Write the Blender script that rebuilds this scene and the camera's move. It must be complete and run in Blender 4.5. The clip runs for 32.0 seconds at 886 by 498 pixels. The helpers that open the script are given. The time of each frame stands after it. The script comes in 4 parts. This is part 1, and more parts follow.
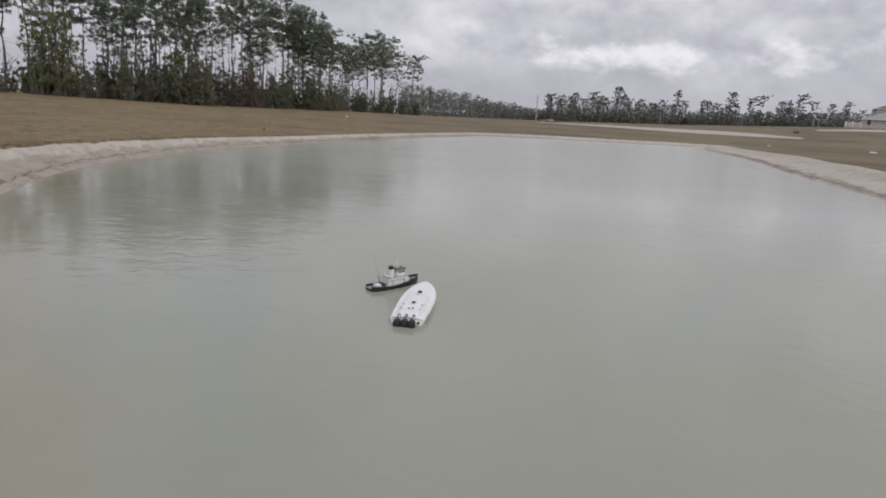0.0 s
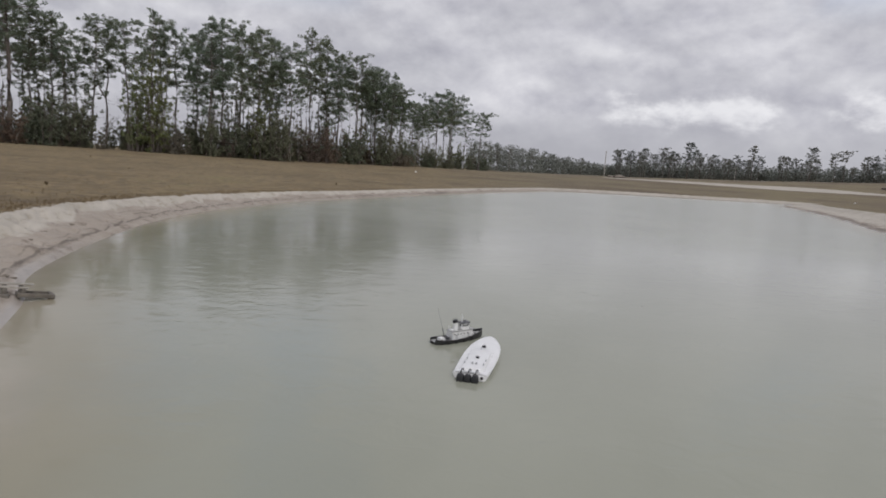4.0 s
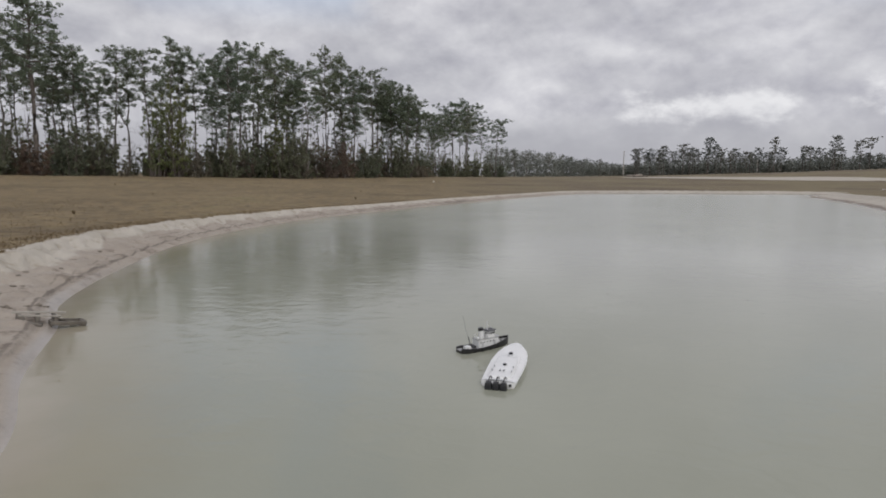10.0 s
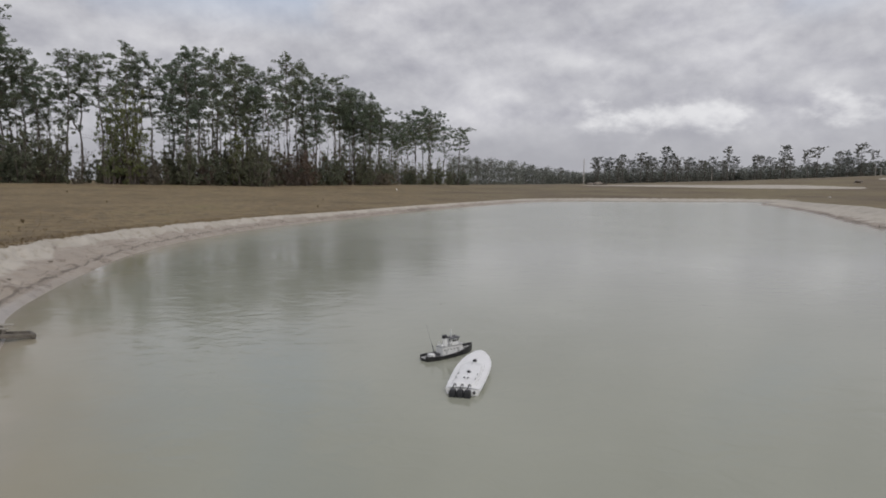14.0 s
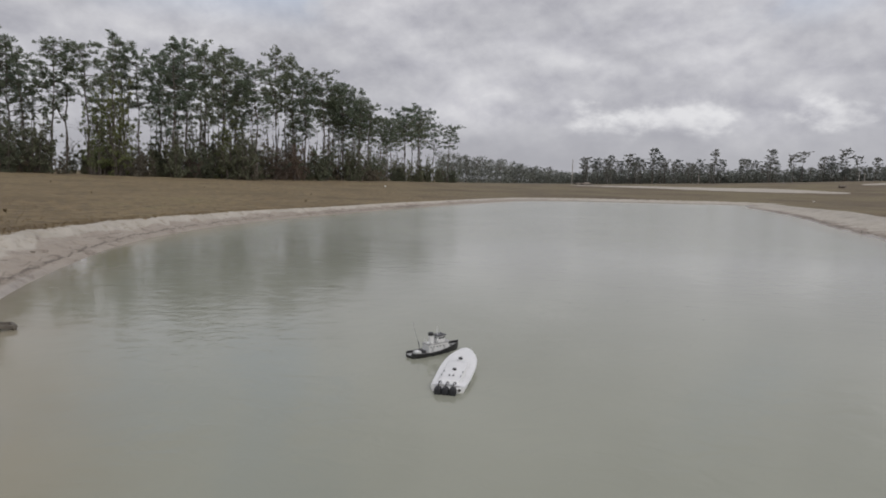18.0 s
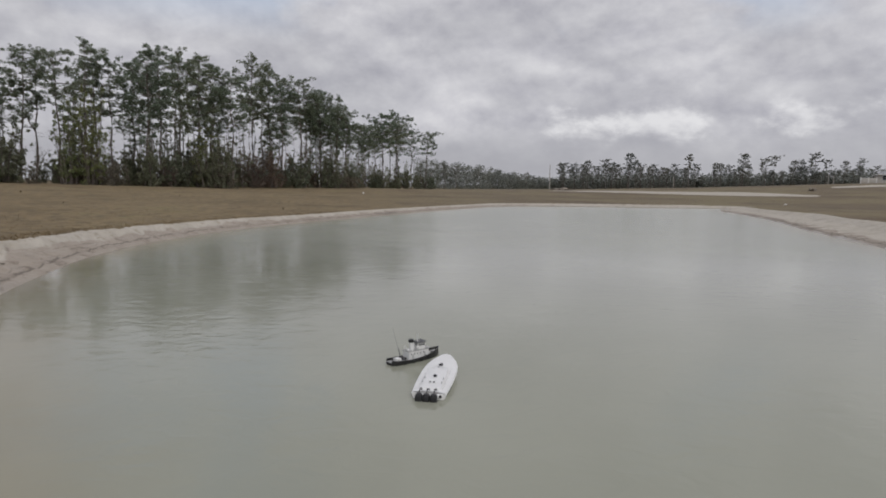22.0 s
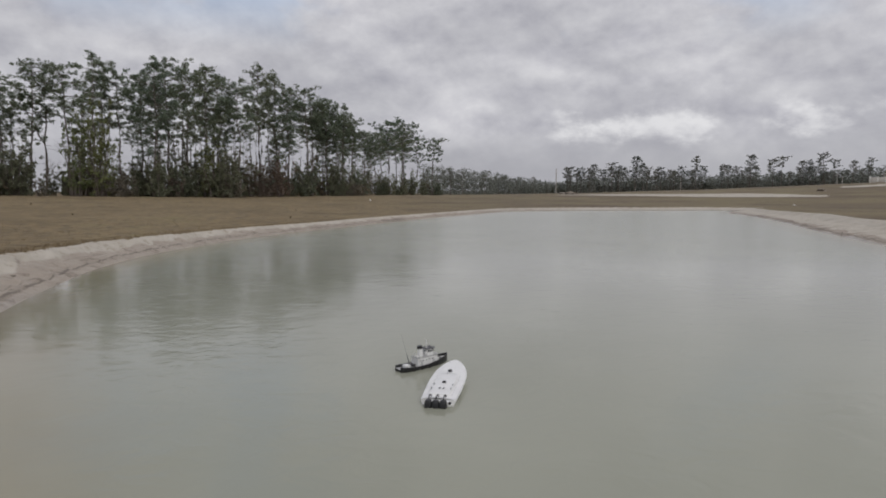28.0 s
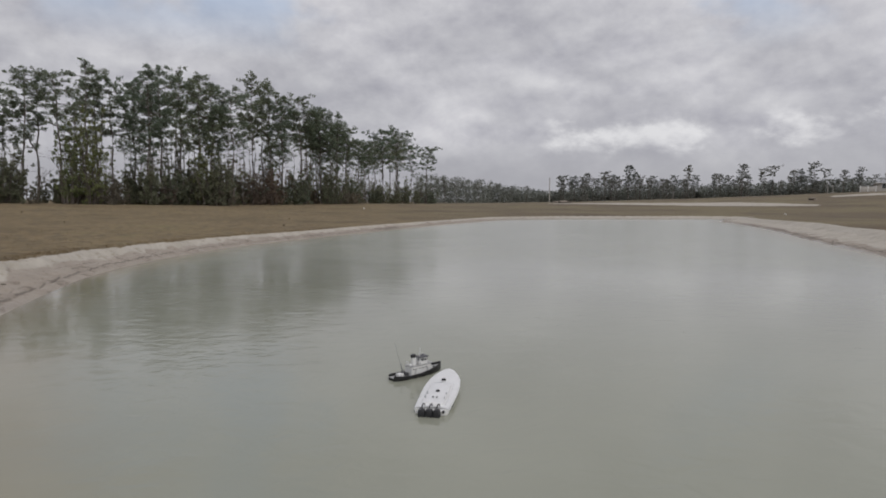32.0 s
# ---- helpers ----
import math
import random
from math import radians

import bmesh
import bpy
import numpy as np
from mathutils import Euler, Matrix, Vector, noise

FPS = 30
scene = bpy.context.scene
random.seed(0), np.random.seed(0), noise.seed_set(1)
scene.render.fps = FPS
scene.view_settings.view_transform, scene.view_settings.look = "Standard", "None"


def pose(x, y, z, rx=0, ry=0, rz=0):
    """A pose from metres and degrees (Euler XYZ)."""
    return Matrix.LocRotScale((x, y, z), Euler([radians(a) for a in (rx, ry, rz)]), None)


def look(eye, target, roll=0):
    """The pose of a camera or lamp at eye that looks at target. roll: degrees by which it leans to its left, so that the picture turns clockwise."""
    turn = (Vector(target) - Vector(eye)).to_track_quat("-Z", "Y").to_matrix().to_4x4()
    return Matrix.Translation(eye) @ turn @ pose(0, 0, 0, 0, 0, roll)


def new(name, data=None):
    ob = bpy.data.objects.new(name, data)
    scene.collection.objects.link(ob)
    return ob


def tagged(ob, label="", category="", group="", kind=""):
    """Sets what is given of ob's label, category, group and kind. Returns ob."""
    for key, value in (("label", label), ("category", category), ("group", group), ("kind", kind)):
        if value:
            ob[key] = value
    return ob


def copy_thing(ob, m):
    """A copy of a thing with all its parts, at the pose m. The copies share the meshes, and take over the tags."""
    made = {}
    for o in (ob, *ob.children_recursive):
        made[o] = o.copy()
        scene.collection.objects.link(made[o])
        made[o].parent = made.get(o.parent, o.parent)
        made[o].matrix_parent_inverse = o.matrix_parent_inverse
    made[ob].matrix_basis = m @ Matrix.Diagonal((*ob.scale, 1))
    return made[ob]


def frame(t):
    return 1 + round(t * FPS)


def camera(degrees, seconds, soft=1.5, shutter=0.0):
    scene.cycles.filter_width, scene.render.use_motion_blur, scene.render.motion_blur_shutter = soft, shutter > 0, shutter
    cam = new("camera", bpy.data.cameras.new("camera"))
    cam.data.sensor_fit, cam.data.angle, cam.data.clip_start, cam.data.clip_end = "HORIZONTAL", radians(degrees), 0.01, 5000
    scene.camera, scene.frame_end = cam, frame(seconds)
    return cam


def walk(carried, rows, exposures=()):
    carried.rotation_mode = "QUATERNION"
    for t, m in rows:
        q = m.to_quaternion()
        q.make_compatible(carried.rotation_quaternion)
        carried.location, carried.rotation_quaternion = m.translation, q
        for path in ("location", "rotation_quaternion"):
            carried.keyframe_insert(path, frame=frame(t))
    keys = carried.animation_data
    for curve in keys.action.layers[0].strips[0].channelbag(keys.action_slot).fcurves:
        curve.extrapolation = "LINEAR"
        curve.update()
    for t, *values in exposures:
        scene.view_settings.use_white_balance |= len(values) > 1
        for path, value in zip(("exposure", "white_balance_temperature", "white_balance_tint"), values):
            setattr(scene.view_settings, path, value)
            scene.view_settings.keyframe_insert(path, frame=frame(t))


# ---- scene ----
cam = camera(71.0, 32.0, soft=1.9)
EYE = (0.10, 0.25, 1.80)          # the viewer stands on the bank and turns where he is
PATH = [
    (0.0, pose(*EYE, 77.85, 0, -1.46) @ pose(0, 0, 0, 0, 0, 3.56)),
    (0.5, pose(*EYE, 79.21, 0, 0.18) @ pose(0, 0, 0, 0, 0, 2.61)),
    (1.0, pose(*EYE, 80.36, 0, 3.03) @ pose(0, 0, 0, 0, 0, 2.25)),
    (1.5, pose(*EYE, 81.25, 0, 2.98) @ pose(0, 0, 0, 0, 0, 3.74)),
    (2.0, pose(*EYE, 81.75, 0, 2.67) @ pose(0, 0, 0, 0, 0, 3.47)),
    (2.5, pose(*EYE, 82.10, 0, 3.89) @ pose(0, 0, 0, 0, 0, 4.48)),
    (3.0, pose(*EYE, 82.05, 0, 4.34) @ pose(0, 0, 0, 0, 0, 4.19)),
    (3.5, pose(*EYE, 82.24, 0, 4.68) @ pose(0, 0, 0, 0, 0, 3.85)),
    (5.5, pose(*EYE, 82.94, 0, 6.12) @ pose(0, 0, 0, 0, 0, 2.47)),
    (6.0, pose(*EYE, 83.32, 0, 6.86) @ pose(0, 0, 0, 0, 0, 2.03)),
    (6.5, pose(*EYE, 83.60, 0, 7.40) @ pose(0, 0, 0, 0, 0, 2.28)),
    (7.0, pose(*EYE, 83.13, 0, 7.97) @ pose(0, 0, 0, 0, 0, 2.41)),
    (7.5, pose(*EYE, 82.94, 0, 7.85) @ pose(0, 0, 0, 0, 0, 1.84)),
    (8.0, pose(*EYE, 83.15, 0, 8.35) @ pose(0, 0, 0, 0, 0, 1.55)),
    (8.5, pose(*EYE, 83.45, 0, 7.97) @ pose(0, 0, 0, 0, 0, 1.08)),
    (9.0, pose(*EYE, 83.31, 0, 7.70) @ pose(0, 0, 0, 0, 0, 0.66)),
    (9.5, pose(*EYE, 83.25, 0, 7.27) @ pose(0, 0, 0, 0, 0, 0.61)),
    (10.0, pose(*EYE, 83.19, 0, 6.97) @ pose(0, 0, 0, 0, 0, 0.47)),
    (10.5, pose(*EYE, 83.20, 0, 6.53) @ pose(0, 0, 0, 0, 0, 0.36)),
    (11.0, pose(*EYE, 83.02, 0, 6.16) @ pose(0, 0, 0, 0, 0, 0.22)),
    (11.5, pose(*EYE, 83.07, 0, 5.50) @ pose(0, 0, 0, 0, 0, 0.32)),
    (12.0, pose(*EYE, 84.90, 0, 3.88) @ pose(0, 0, 0, 0, 0, 0.59)),
    (12.5, pose(*EYE, 85.05, 0, 4.34) @ pose(0, 0, 0, 0, 0, 0.78)),
    (13.0, pose(*EYE, 84.53, 0, 3.80) @ pose(0, 0, 0, 0, 0, 0.82)),
    (13.5, pose(*EYE, 84.12, 0, 3.88) @ pose(0, 0, 0, 0, 0, 0.34)),
    (14.0, pose(*EYE, 83.93, 0, 3.58) @ pose(0, 0, 0, 0, 0, 0.54)),
    (14.5, pose(*EYE, 83.72, 0, 3.65) @ pose(0, 0, 0, 0, 0, 0.93)),
    (15.0, pose(*EYE, 83.61, 0, 3.55) @ pose(0, 0, 0, 0, 0, 1.75)),
    (15.5, pose(*EYE, 83.03, 0, 2.82) @ pose(0, 0, 0, 0, 0, 1.47)),
    (17.5, pose(*EYE, 83.35, 0, 2.24) @ pose(0, 0, 0, 0, 0, 1.61)),
    (18.0, pose(*EYE, 83.71, 0, 2.44) @ pose(0, 0, 0, 0, 0, 1.65)),
    (18.5, pose(*EYE, 83.83, 0, 2.07) @ pose(0, 0, 0, 0, 0, 1.20)),
    (19.0, pose(*EYE, 84.04, 0, 1.63) @ pose(0, 0, 0, 0, 0, 1.24)),
    (19.5, pose(*EYE, 84.28, 0, 1.50) @ pose(0, 0, 0, 0, 0, 0.98)),
    (20.0, pose(*EYE, 84.15, 0, 0.97) @ pose(0, 0, 0, 0, 0, 0.94)),
    (20.5, pose(*EYE, 84.29, 0, 0.95) @ pose(0, 0, 0, 0, 0, 1.49)),
    (21.0, pose(*EYE, 84.20, 0, 1.14) @ pose(0, 0, 0, 0, 0, 1.32)),
    (21.5, pose(*EYE, 84.28, 0, 0.99) @ pose(0, 0, 0, 0, 0, 0.94)),
    (22.0, pose(*EYE, 84.34, 0, 0.52) @ pose(0, 0, 0, 0, 0, 1.15)),
    (22.5, pose(*EYE, 84.59, 0, 0.39) @ pose(0, 0, 0, 0, 0, 0.88)),
    (23.0, pose(*EYE, 84.79, 0, 0.12) @ pose(0, 0, 0, 0, 0, 0.10)),
    (23.5, pose(*EYE, 84.94, 0, -0.19) @ pose(0, 0, 0, 0, 0, 0.24)),
    (24.0, pose(*EYE, 85.60, 0, 0.03) @ pose(0, 0, 0, 0, 0, 0.32)),
    (24.5, pose(*EYE, 86.04, 0, 0.03) @ pose(0, 0, 0, 0, 0, 0.35)),
    (25.0, pose(*EYE, 85.84, 0, 0.39) @ pose(0, 0, 0, 0, 0, 0.44)),
    (25.5, pose(*EYE, 85.48, 0, 0.70) @ pose(0, 0, 0, 0, 0, 0.54)),
    (27.5, pose(*EYE, 84.96, 0, 1.23) @ pose(0, 0, 0, 0, 0, 0.25)),
    (28.0, pose(*EYE, 84.88, 0, 1.20) @ pose(0, 0, 0, 0, 0, 0.24)),
    (28.5, pose(*EYE, 85.26, 0, 1.17) @ pose(0, 0, 0, 0, 0, -0.40)),
    (29.0, pose(*EYE, 85.12, 0, 0.62) @ pose(0, 0, 0, 0, 0, -0.63)),
    (29.5, pose(*EYE, 85.13, 0, 0.68) @ pose(0, 0, 0, 0, 0, -0.37)),
    (30.0, pose(*EYE, 85.73, 0, 0.83) @ pose(0, 0, 0, 0, 0, 0.13)),
    (30.5, pose(*EYE, 85.66, 0, 1.11) @ pose(0, 0, 0, 0, 0, 0.36)),
    (31.0, pose(*EYE, 85.47, 0, 0.92) @ pose(0, 0, 0, 0, 0, 0.41)),
    (31.5, pose(*EYE, 85.74, 0, 0.66) @ pose(0, 0, 0, 0, 0, 0.66)),
    (32.0, pose(*EYE, 85.66, 0, 0.62) @ pose(0, 0, 0, 0, 0, 0.34)),
]
walk(cam, PATH, [(0.0, 0.31, 6380, 12.5), (1.0, 0.26, 6390, 12), (3.0, 0.26, 6400, 11.5), (6.0, 0.25, 6430, 11), (10.0, 0.24, 6450, 10.5), (13.0, 0.18, 6460, 10.5), (20.0, 0.15, 6480, 10.5), (24.0, 0.15, 6480, 10.5), (32.0, 0.11, 6480, 10.5)])

# ---------------------------------------------------------------- light and sky
SUN_ELEV, SUN_TURN = radians(46), radians(150)     # the veiled sun stands high behind the viewer, to the right
world = bpy.data.worlds.new("world")
scene.world = world
world.use_nodes = True


class Nodes:
    """Short-hand for building node trees."""

    def __init__(self, tree):
        self.t = tree
        tree.nodes.clear()

    def add(self, kind, ins=None, **props):
        n = self.t.nodes.new(kind)
        for k, v in props.items():
            setattr(n, k, v)
        for k, v in (ins or {}).items():
            self.put(n.inputs[k], v)
        return n

    def put(self, socket, v):
        if isinstance(v, bpy.types.NodeSocket):
            self.t.links.new(v, socket)
        else:
            socket.default_value = v

    def math(self, op, a, b=0.0, c=0.0, clamp=False):
        n = self.add("ShaderNodeMath", {0: a, 1: b, 2: c}, operation=op, use_clamp=clamp)
        return n.outputs[0]

    def noise(self, scale, detail=4.0, rough=0.55, vec=None, w=None, distort=0.0):
        n = self.add("ShaderNodeTexNoise", {"Scale": scale, "Detail": detail, "Roughness": rough, "Distortion": distort})
        if vec is not None:
            self.put(n.inputs["Vector"], vec)
        return n.outputs["Fac"]

    def ramp(self, fac, stops):
        n = self.add("ShaderNodeValToRGB", {0: fac})
        e = n.color_ramp.elements
        while len(e) < len(stops):
            e.new(0.5)
        for el, (p, c) in zip(e, stops):
            el.position, el.color = p, (*c, 1) if not isinstance(c, float) else (c, c, c, 1)
        return n.outputs[0]

    def mix(self, fac, a, b, how="MIX"):
        n = self.add("ShaderNodeMix", data_type="RGBA", blend_type=how)
        self.put(n.inputs[0], fac)
        self.put(n.inputs[6], a if isinstance(a, bpy.types.NodeSocket) else (*a, 1))
        self.put(n.inputs[7], b if isinstance(b, bpy.types.NodeSocket) else (*b, 1))
        return n.outputs[2]

    def smooth(self, v, lo, hi):
        n = self.add("ShaderNodeMapRange", {0: v, 1: lo, 2: hi, 3: 0.0, 4: 1.0}, interpolation_type="SMOOTHSTEP")
        return n.outputs[0]


def sky_nodes():
    g = Nodes(world.node_tree)
    sky = g.add("ShaderNodeTexSky", sky_type="NISHITA", sun_disc=False, sun_elevation=SUN_ELEV, sun_rotation=SUN_TURN, air_density=1.2, dust_density=2.0)
    clear = g.mix(1.0, sky.outputs[0], (0.10, 0.10, 0.10), "MULTIPLY")
    way = g.add("ShaderNodeTexCoord").outputs["Generated"]
    xyz = g.add("ShaderNodeSeparateXYZ", {0: way})
    x, y, z = xyz.outputs
    up = g.math("MAXIMUM", z, 0.0)
    deep = g.math("ADD", up, 0.80)
    flat = g.add("ShaderNodeCombineXYZ", {0: g.math("DIVIDE", x, deep), 1: g.math("DIVIDE", y, deep), 2: g.math("MULTIPLY", z, 0.7)}).outputs[0]
    over = g.add("ShaderNodeVectorMath", {0: flat, 1: (0.965, 0.965, 1.0)}, operation="MULTIPLY").outputs[0]
    big = g.noise(1.9, 3.0, 0.5, flat)
    mid = g.noise(4.4, 6.0, 0.48, flat, distort=0.12)
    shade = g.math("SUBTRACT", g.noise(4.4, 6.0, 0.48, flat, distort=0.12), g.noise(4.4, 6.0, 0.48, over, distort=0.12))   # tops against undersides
    puff = g.noise(11.0, 6.0, 0.52, flat, distort=0.1)
    body = g.math("ADD", g.math("MULTIPLY", big, 0.42), g.math("ADD", g.math("MULTIPLY", mid, 0.70), g.math("MULTIPLY", puff, 0.18)))
    body = g.math("ADD", body, g.math("MULTIPLY", shade, 0.6))
    grey = g.ramp(g.smooth(body, 0.50, 0.92), [(0.0, (0.418, 0.419, 0.450)), (0.35, (0.482, 0.482, 0.512)), (0.65, (0.535, 0.534, 0.562)), (1.0, (0.612, 0.609, 0.630))])
    # the low bank of bright heaped cloud ahead to the right, grey underneath
    az = g.math("ARCTAN2", x, y)
    bank = g.add("ShaderNodeCombineXYZ", {0: az, 1: g.math("MULTIPLY", z, 1.6), 2: 2.3}).outputs[0]
    lift = g.add("ShaderNodeVectorMath", {0: bank, 1: (0.006, 0.030, 0.0)}).outputs[0]
    heap = g.noise(11.0, 7.0, 0.58, bank, distort=0.1)
    top = g.math("SUBTRACT", heap, g.noise(11.0, 7.0, 0.58, lift, distort=0.1))

    tuft = g.noise(17.0, 6.0, 0.55, bank, distort=0.15)
    relief = g.math("ADD", g.math("MULTIPLY", top, 0.7), g.math("MULTIPLY", g.math("SUBTRACT", g.math("ADD", g.math("MULTIPLY", heap, 0.6), g.math("MULTIPLY", tuft, 0.4)), 0.5), 0.16))
    grey = g.mix(1.0, grey, g.add("ShaderNodeCombineColor", {0: g.math("ADD", 1.0, relief), 1: g.math("ADD", 1.0, relief), 2: g.math("ADD", 1.0, g.math("MULTIPLY", relief, 0.85))}).outputs[0], "MULTIPLY")

    def heaped(at, high, wide, tall):
        r = g.math("SQRT", g.math("ADD", g.math("POWER", g.math("DIVIDE", g.math("SUBTRACT", az, at), wide), 2.0), g.math("POWER", g.math("DIVIDE", g.math("SUBTRACT", z, high), tall), 2.0)))
        edge = g.math("ADD", g.math("SUBTRACT", 1.0, r), g.math("MULTIPLY", g.math("SUBTRACT", heap, 0.5), 2.6))
        return g.smooth(edge, 0.0, 0.75)
    cumulus = g.math("MAXIMUM", heaped(0.29, 0.100, 0.15, 0.034), g.math("MAXIMUM", heaped(0.50, 0.100, 0.080, 0.026), heaped(0.66, 0.125, 0.10, 0.030)))
    cumulus = g.math("MULTIPLY", cumulus, g.math("ADD", 0.78, g.math("MULTIPLY", top, 3.0)), clamp=True)
    low = g.math("SUBTRACT", 1.0, g.smooth(z, 0.03, 0.115))
    grey = g.mix(g.math("MULTIPLY", low, 0.8), grey, (0.345, 0.346, 0.372))
    grey = g.mix(g.math("MULTIPLY", cumulus, 0.72), grey, (0.74, 0.74, 0.748))
    gap = g.math("MULTIPLY", g.smooth(g.noise(2.9, 5.0, 0.55, flat), 0.53, 0.64), g.smooth(z, 0.20, 0.31))
    gap = g.math("MAXIMUM", gap, g.math("MULTIPLY", heaped(-0.50, 0.34, 0.26, 0.075), 0.75))
    colour = g.mix(g.math("MULTIPLY", gap, 0.75), grey, g.mix(0.5, clear, (0.46, 0.54, 0.70)))
    back = g.add("ShaderNodeBackground", {0: colour, 1: SKY_STRENGTH})
    g.t.links.new(back.outputs[0], g.add("ShaderNodeOutputWorld").inputs[0])


SKY_STRENGTH = 1.0
sky_nodes()
sun = new("sun", bpy.data.lights.new("sun", "SUN"))
sun.data.energy, sun.data.angle, sun.data.color = 1.0, radians(30), (1.0, 0.96, 0.9)
sun.matrix_world = look((0, 0, 60), Vector((0, 0, 60)) - Vector((math.sin(SUN_TURN) * math.cos(SUN_ELEV), math.cos(SUN_TURN) * math.cos(SUN_ELEV), math.sin(SUN_ELEV))))


# ---------------------------------------------------------------- materials
def material(name):
    m = bpy.data.materials.new(name)
    m.use_nodes = True
    return m, Nodes(m.node_tree)


def finish(g, bump=None, strength=0.3, distance=0.01, **ins):
    """A Principled surface with the given inputs."""
    n = g.add("ShaderNodeBsdfPrincipled", {k.replace("_", " "): v for k, v in ins.items()})
    if bump is not None:
        b = g.add("ShaderNodeBump", {"Strength": strength, "Distance": distance, "Height": bump})
        g.t.links.new(b.outputs[0], n.inputs["Normal"])
    g.t.links.new(n.outputs[0], g.add("ShaderNodeOutputMaterial").inputs[0])


def place(g):
    return g.add("ShaderNodeNewGeometry").outputs["Position"]


def local(g):
    return g.add("ShaderNodeTexCoord").outputs["Object"]


def attr(g, name):
    return g.add("ShaderNodeAttribute", attribute_name=name).outputs["Fac"]


def mat_ground():
    """Dormant turf, bare bank sand and graded sand lanes, mixed by the plan's sand and wet masks."""
    m, g = material("ground")
    p = place(g)
    patch = g.math("ADD", g.math("MULTIPLY", g.noise(0.10, 4, 0.6, p), 0.55), g.math("MULTIPLY", g.noise(0.42, 6, 0.65, p, distort=0.5), 0.45))
    fine = g.noise(2.2, 6, 0.65, p)
    speck = g.noise(14.0, 3, 0.7, p)
    turf = g.ramp(patch, [(0.38, (0.122, 0.086, 0.043)), (0.47, (0.198, 0.145, 0.073)), (0.56, (0.236, 0.177, 0.092)), (0.64, (0.182, 0.156, 0.064))])
    turf = g.mix(g.smooth(fine, 0.44, 0.68), turf, (0.100, 0.074, 0.045))
    turf = g.mix(g.math("MULTIPLY", g.smooth(speck, 0.55, 0.8), 0.5), turf, (0.26, 0.22, 0.14))
    dull = attr(g, "dull")
    turf = g.mix(g.math("MULTIPLY", dull, 0.6), turf, g.mix(g.smooth(g.noise(0.05, 4, 0.6, p), 0.4, 0.6), (0.112, 0.086, 0.062), (0.178, 0.152, 0.088)))
    dry = g.ramp(g.noise(0.9, 5, 0.6, p), [(0.3, (0.40, 0.362, 0.305)), (0.6, (0.495, 0.455, 0.398)), (0.8, (0.42, 0.378, 0.315))])
    dry = g.mix(g.math("MULTIPLY", g.smooth(g.noise(3.1, 5, 0.7, p), 0.50, 0.68), 0.60), dry, (0.29, 0.245, 0.185))
    damp = g.ramp(g.noise(1.7, 4, 0.6, p), [(0.3, (0.310, 0.264, 0.218)), (0.7, (0.405, 0.356, 0.304))])
    damp = g.mix(g.math("MULTIPLY", g.smooth(g.noise(2.4, 6, 0.7, p, distort=0.6), 0.54, 0.64), 0.75), damp, (0.185, 0.150, 0.120))
    dapple = g.noise(5.0, 5, 0.7, p, distort=0.8)
    damp = g.mix(g.math("MULTIPLY", g.smooth(dapple, 0.58, 0.72), 0.55), damp, (0.20, 0.168, 0.135))
    wet = g.math("ADD", attr(g, "wet"), g.math("MULTIPLY", g.math("SUBTRACT", fine, 0.5), 0.5))
    sand = g.mix(g.smooth(wet, 0.25, 0.7), dry, damp)
    # the sky's pale reflection on the wet edge, painted into the sand colour
    sky_sheen = g.math("MULTIPLY", attr(g, "lap"), g.math("ADD", 0.25, g.math("MULTIPLY", g.smooth(g.noise(1.3, 4, 0.6, p), 0.4, 0.62), 0.4)))
    sand = g.mix(sky_sheen, sand, (0.41, 0.378, 0.348))
    edge = g.math("ADD", attr(g, "sand"), g.math("MULTIPLY", g.math("SUBTRACT", g.noise(4.5, 5, 0.7, p), 0.5), 0.35))
    mask = g.smooth(edge, 0.44, 0.56)
    colour = g.mix(mask, turf, sand)
    height = g.math("MULTIPLY", g.math("ADD", g.math("MULTIPLY", fine, 0.7), g.math("MULTIPLY", speck, 0.3)), g.math("SUBTRACT", 1.0, g.math("MULTIPLY", attr(g, "lap"), 0.8)))
    # dark mud, and the shade of step and eroded bank painted into the colour
    colour = g.mix(g.math("MULTIPLY", g.math("MULTIPLY", attr(g, "mud_shade"), mask), g.smooth(g.noise(3.5, 4, 0.7, p), 0.35, 0.55)), colour, (0.17, 0.145, 0.122))
    shore = attr(g, "shore")
    # thin broken dark lines that follow the waterline
    line_offset = g.math("SUBTRACT", shore, g.math("ADD", 0.14, g.math("ADD", g.math("MULTIPLY", g.noise(0.9, 3, 0.5, p), 0.16), g.math("MULTIPLY", g.noise(7.0, 4, 0.6, p), 0.07))))
    dark_line = g.math("SUBTRACT", 1.0, g.smooth(g.math("ABSOLUTE", line_offset), 0.008, 0.040))
    trace = g.math("SUBTRACT", 1.0, g.smooth(g.math("ABSOLUTE", g.math("SUBTRACT", line_offset, 0.16)), 0.004, 0.030))
    dark_line = g.math("MAXIMUM", g.math("MULTIPLY", dark_line, g.smooth(g.noise(1.6, 4, 0.6, p), 0.36, 0.50)), g.math("MULTIPLY", trace, g.math("MULTIPLY", g.smooth(g.noise(2.1, 4, 0.6, p), 0.48, 0.58), 0.6)))
    colour = g.mix(g.math("MULTIPLY", g.math("MULTIPLY", dark_line, mask), 0.75), colour, (0.135, 0.112, 0.092))
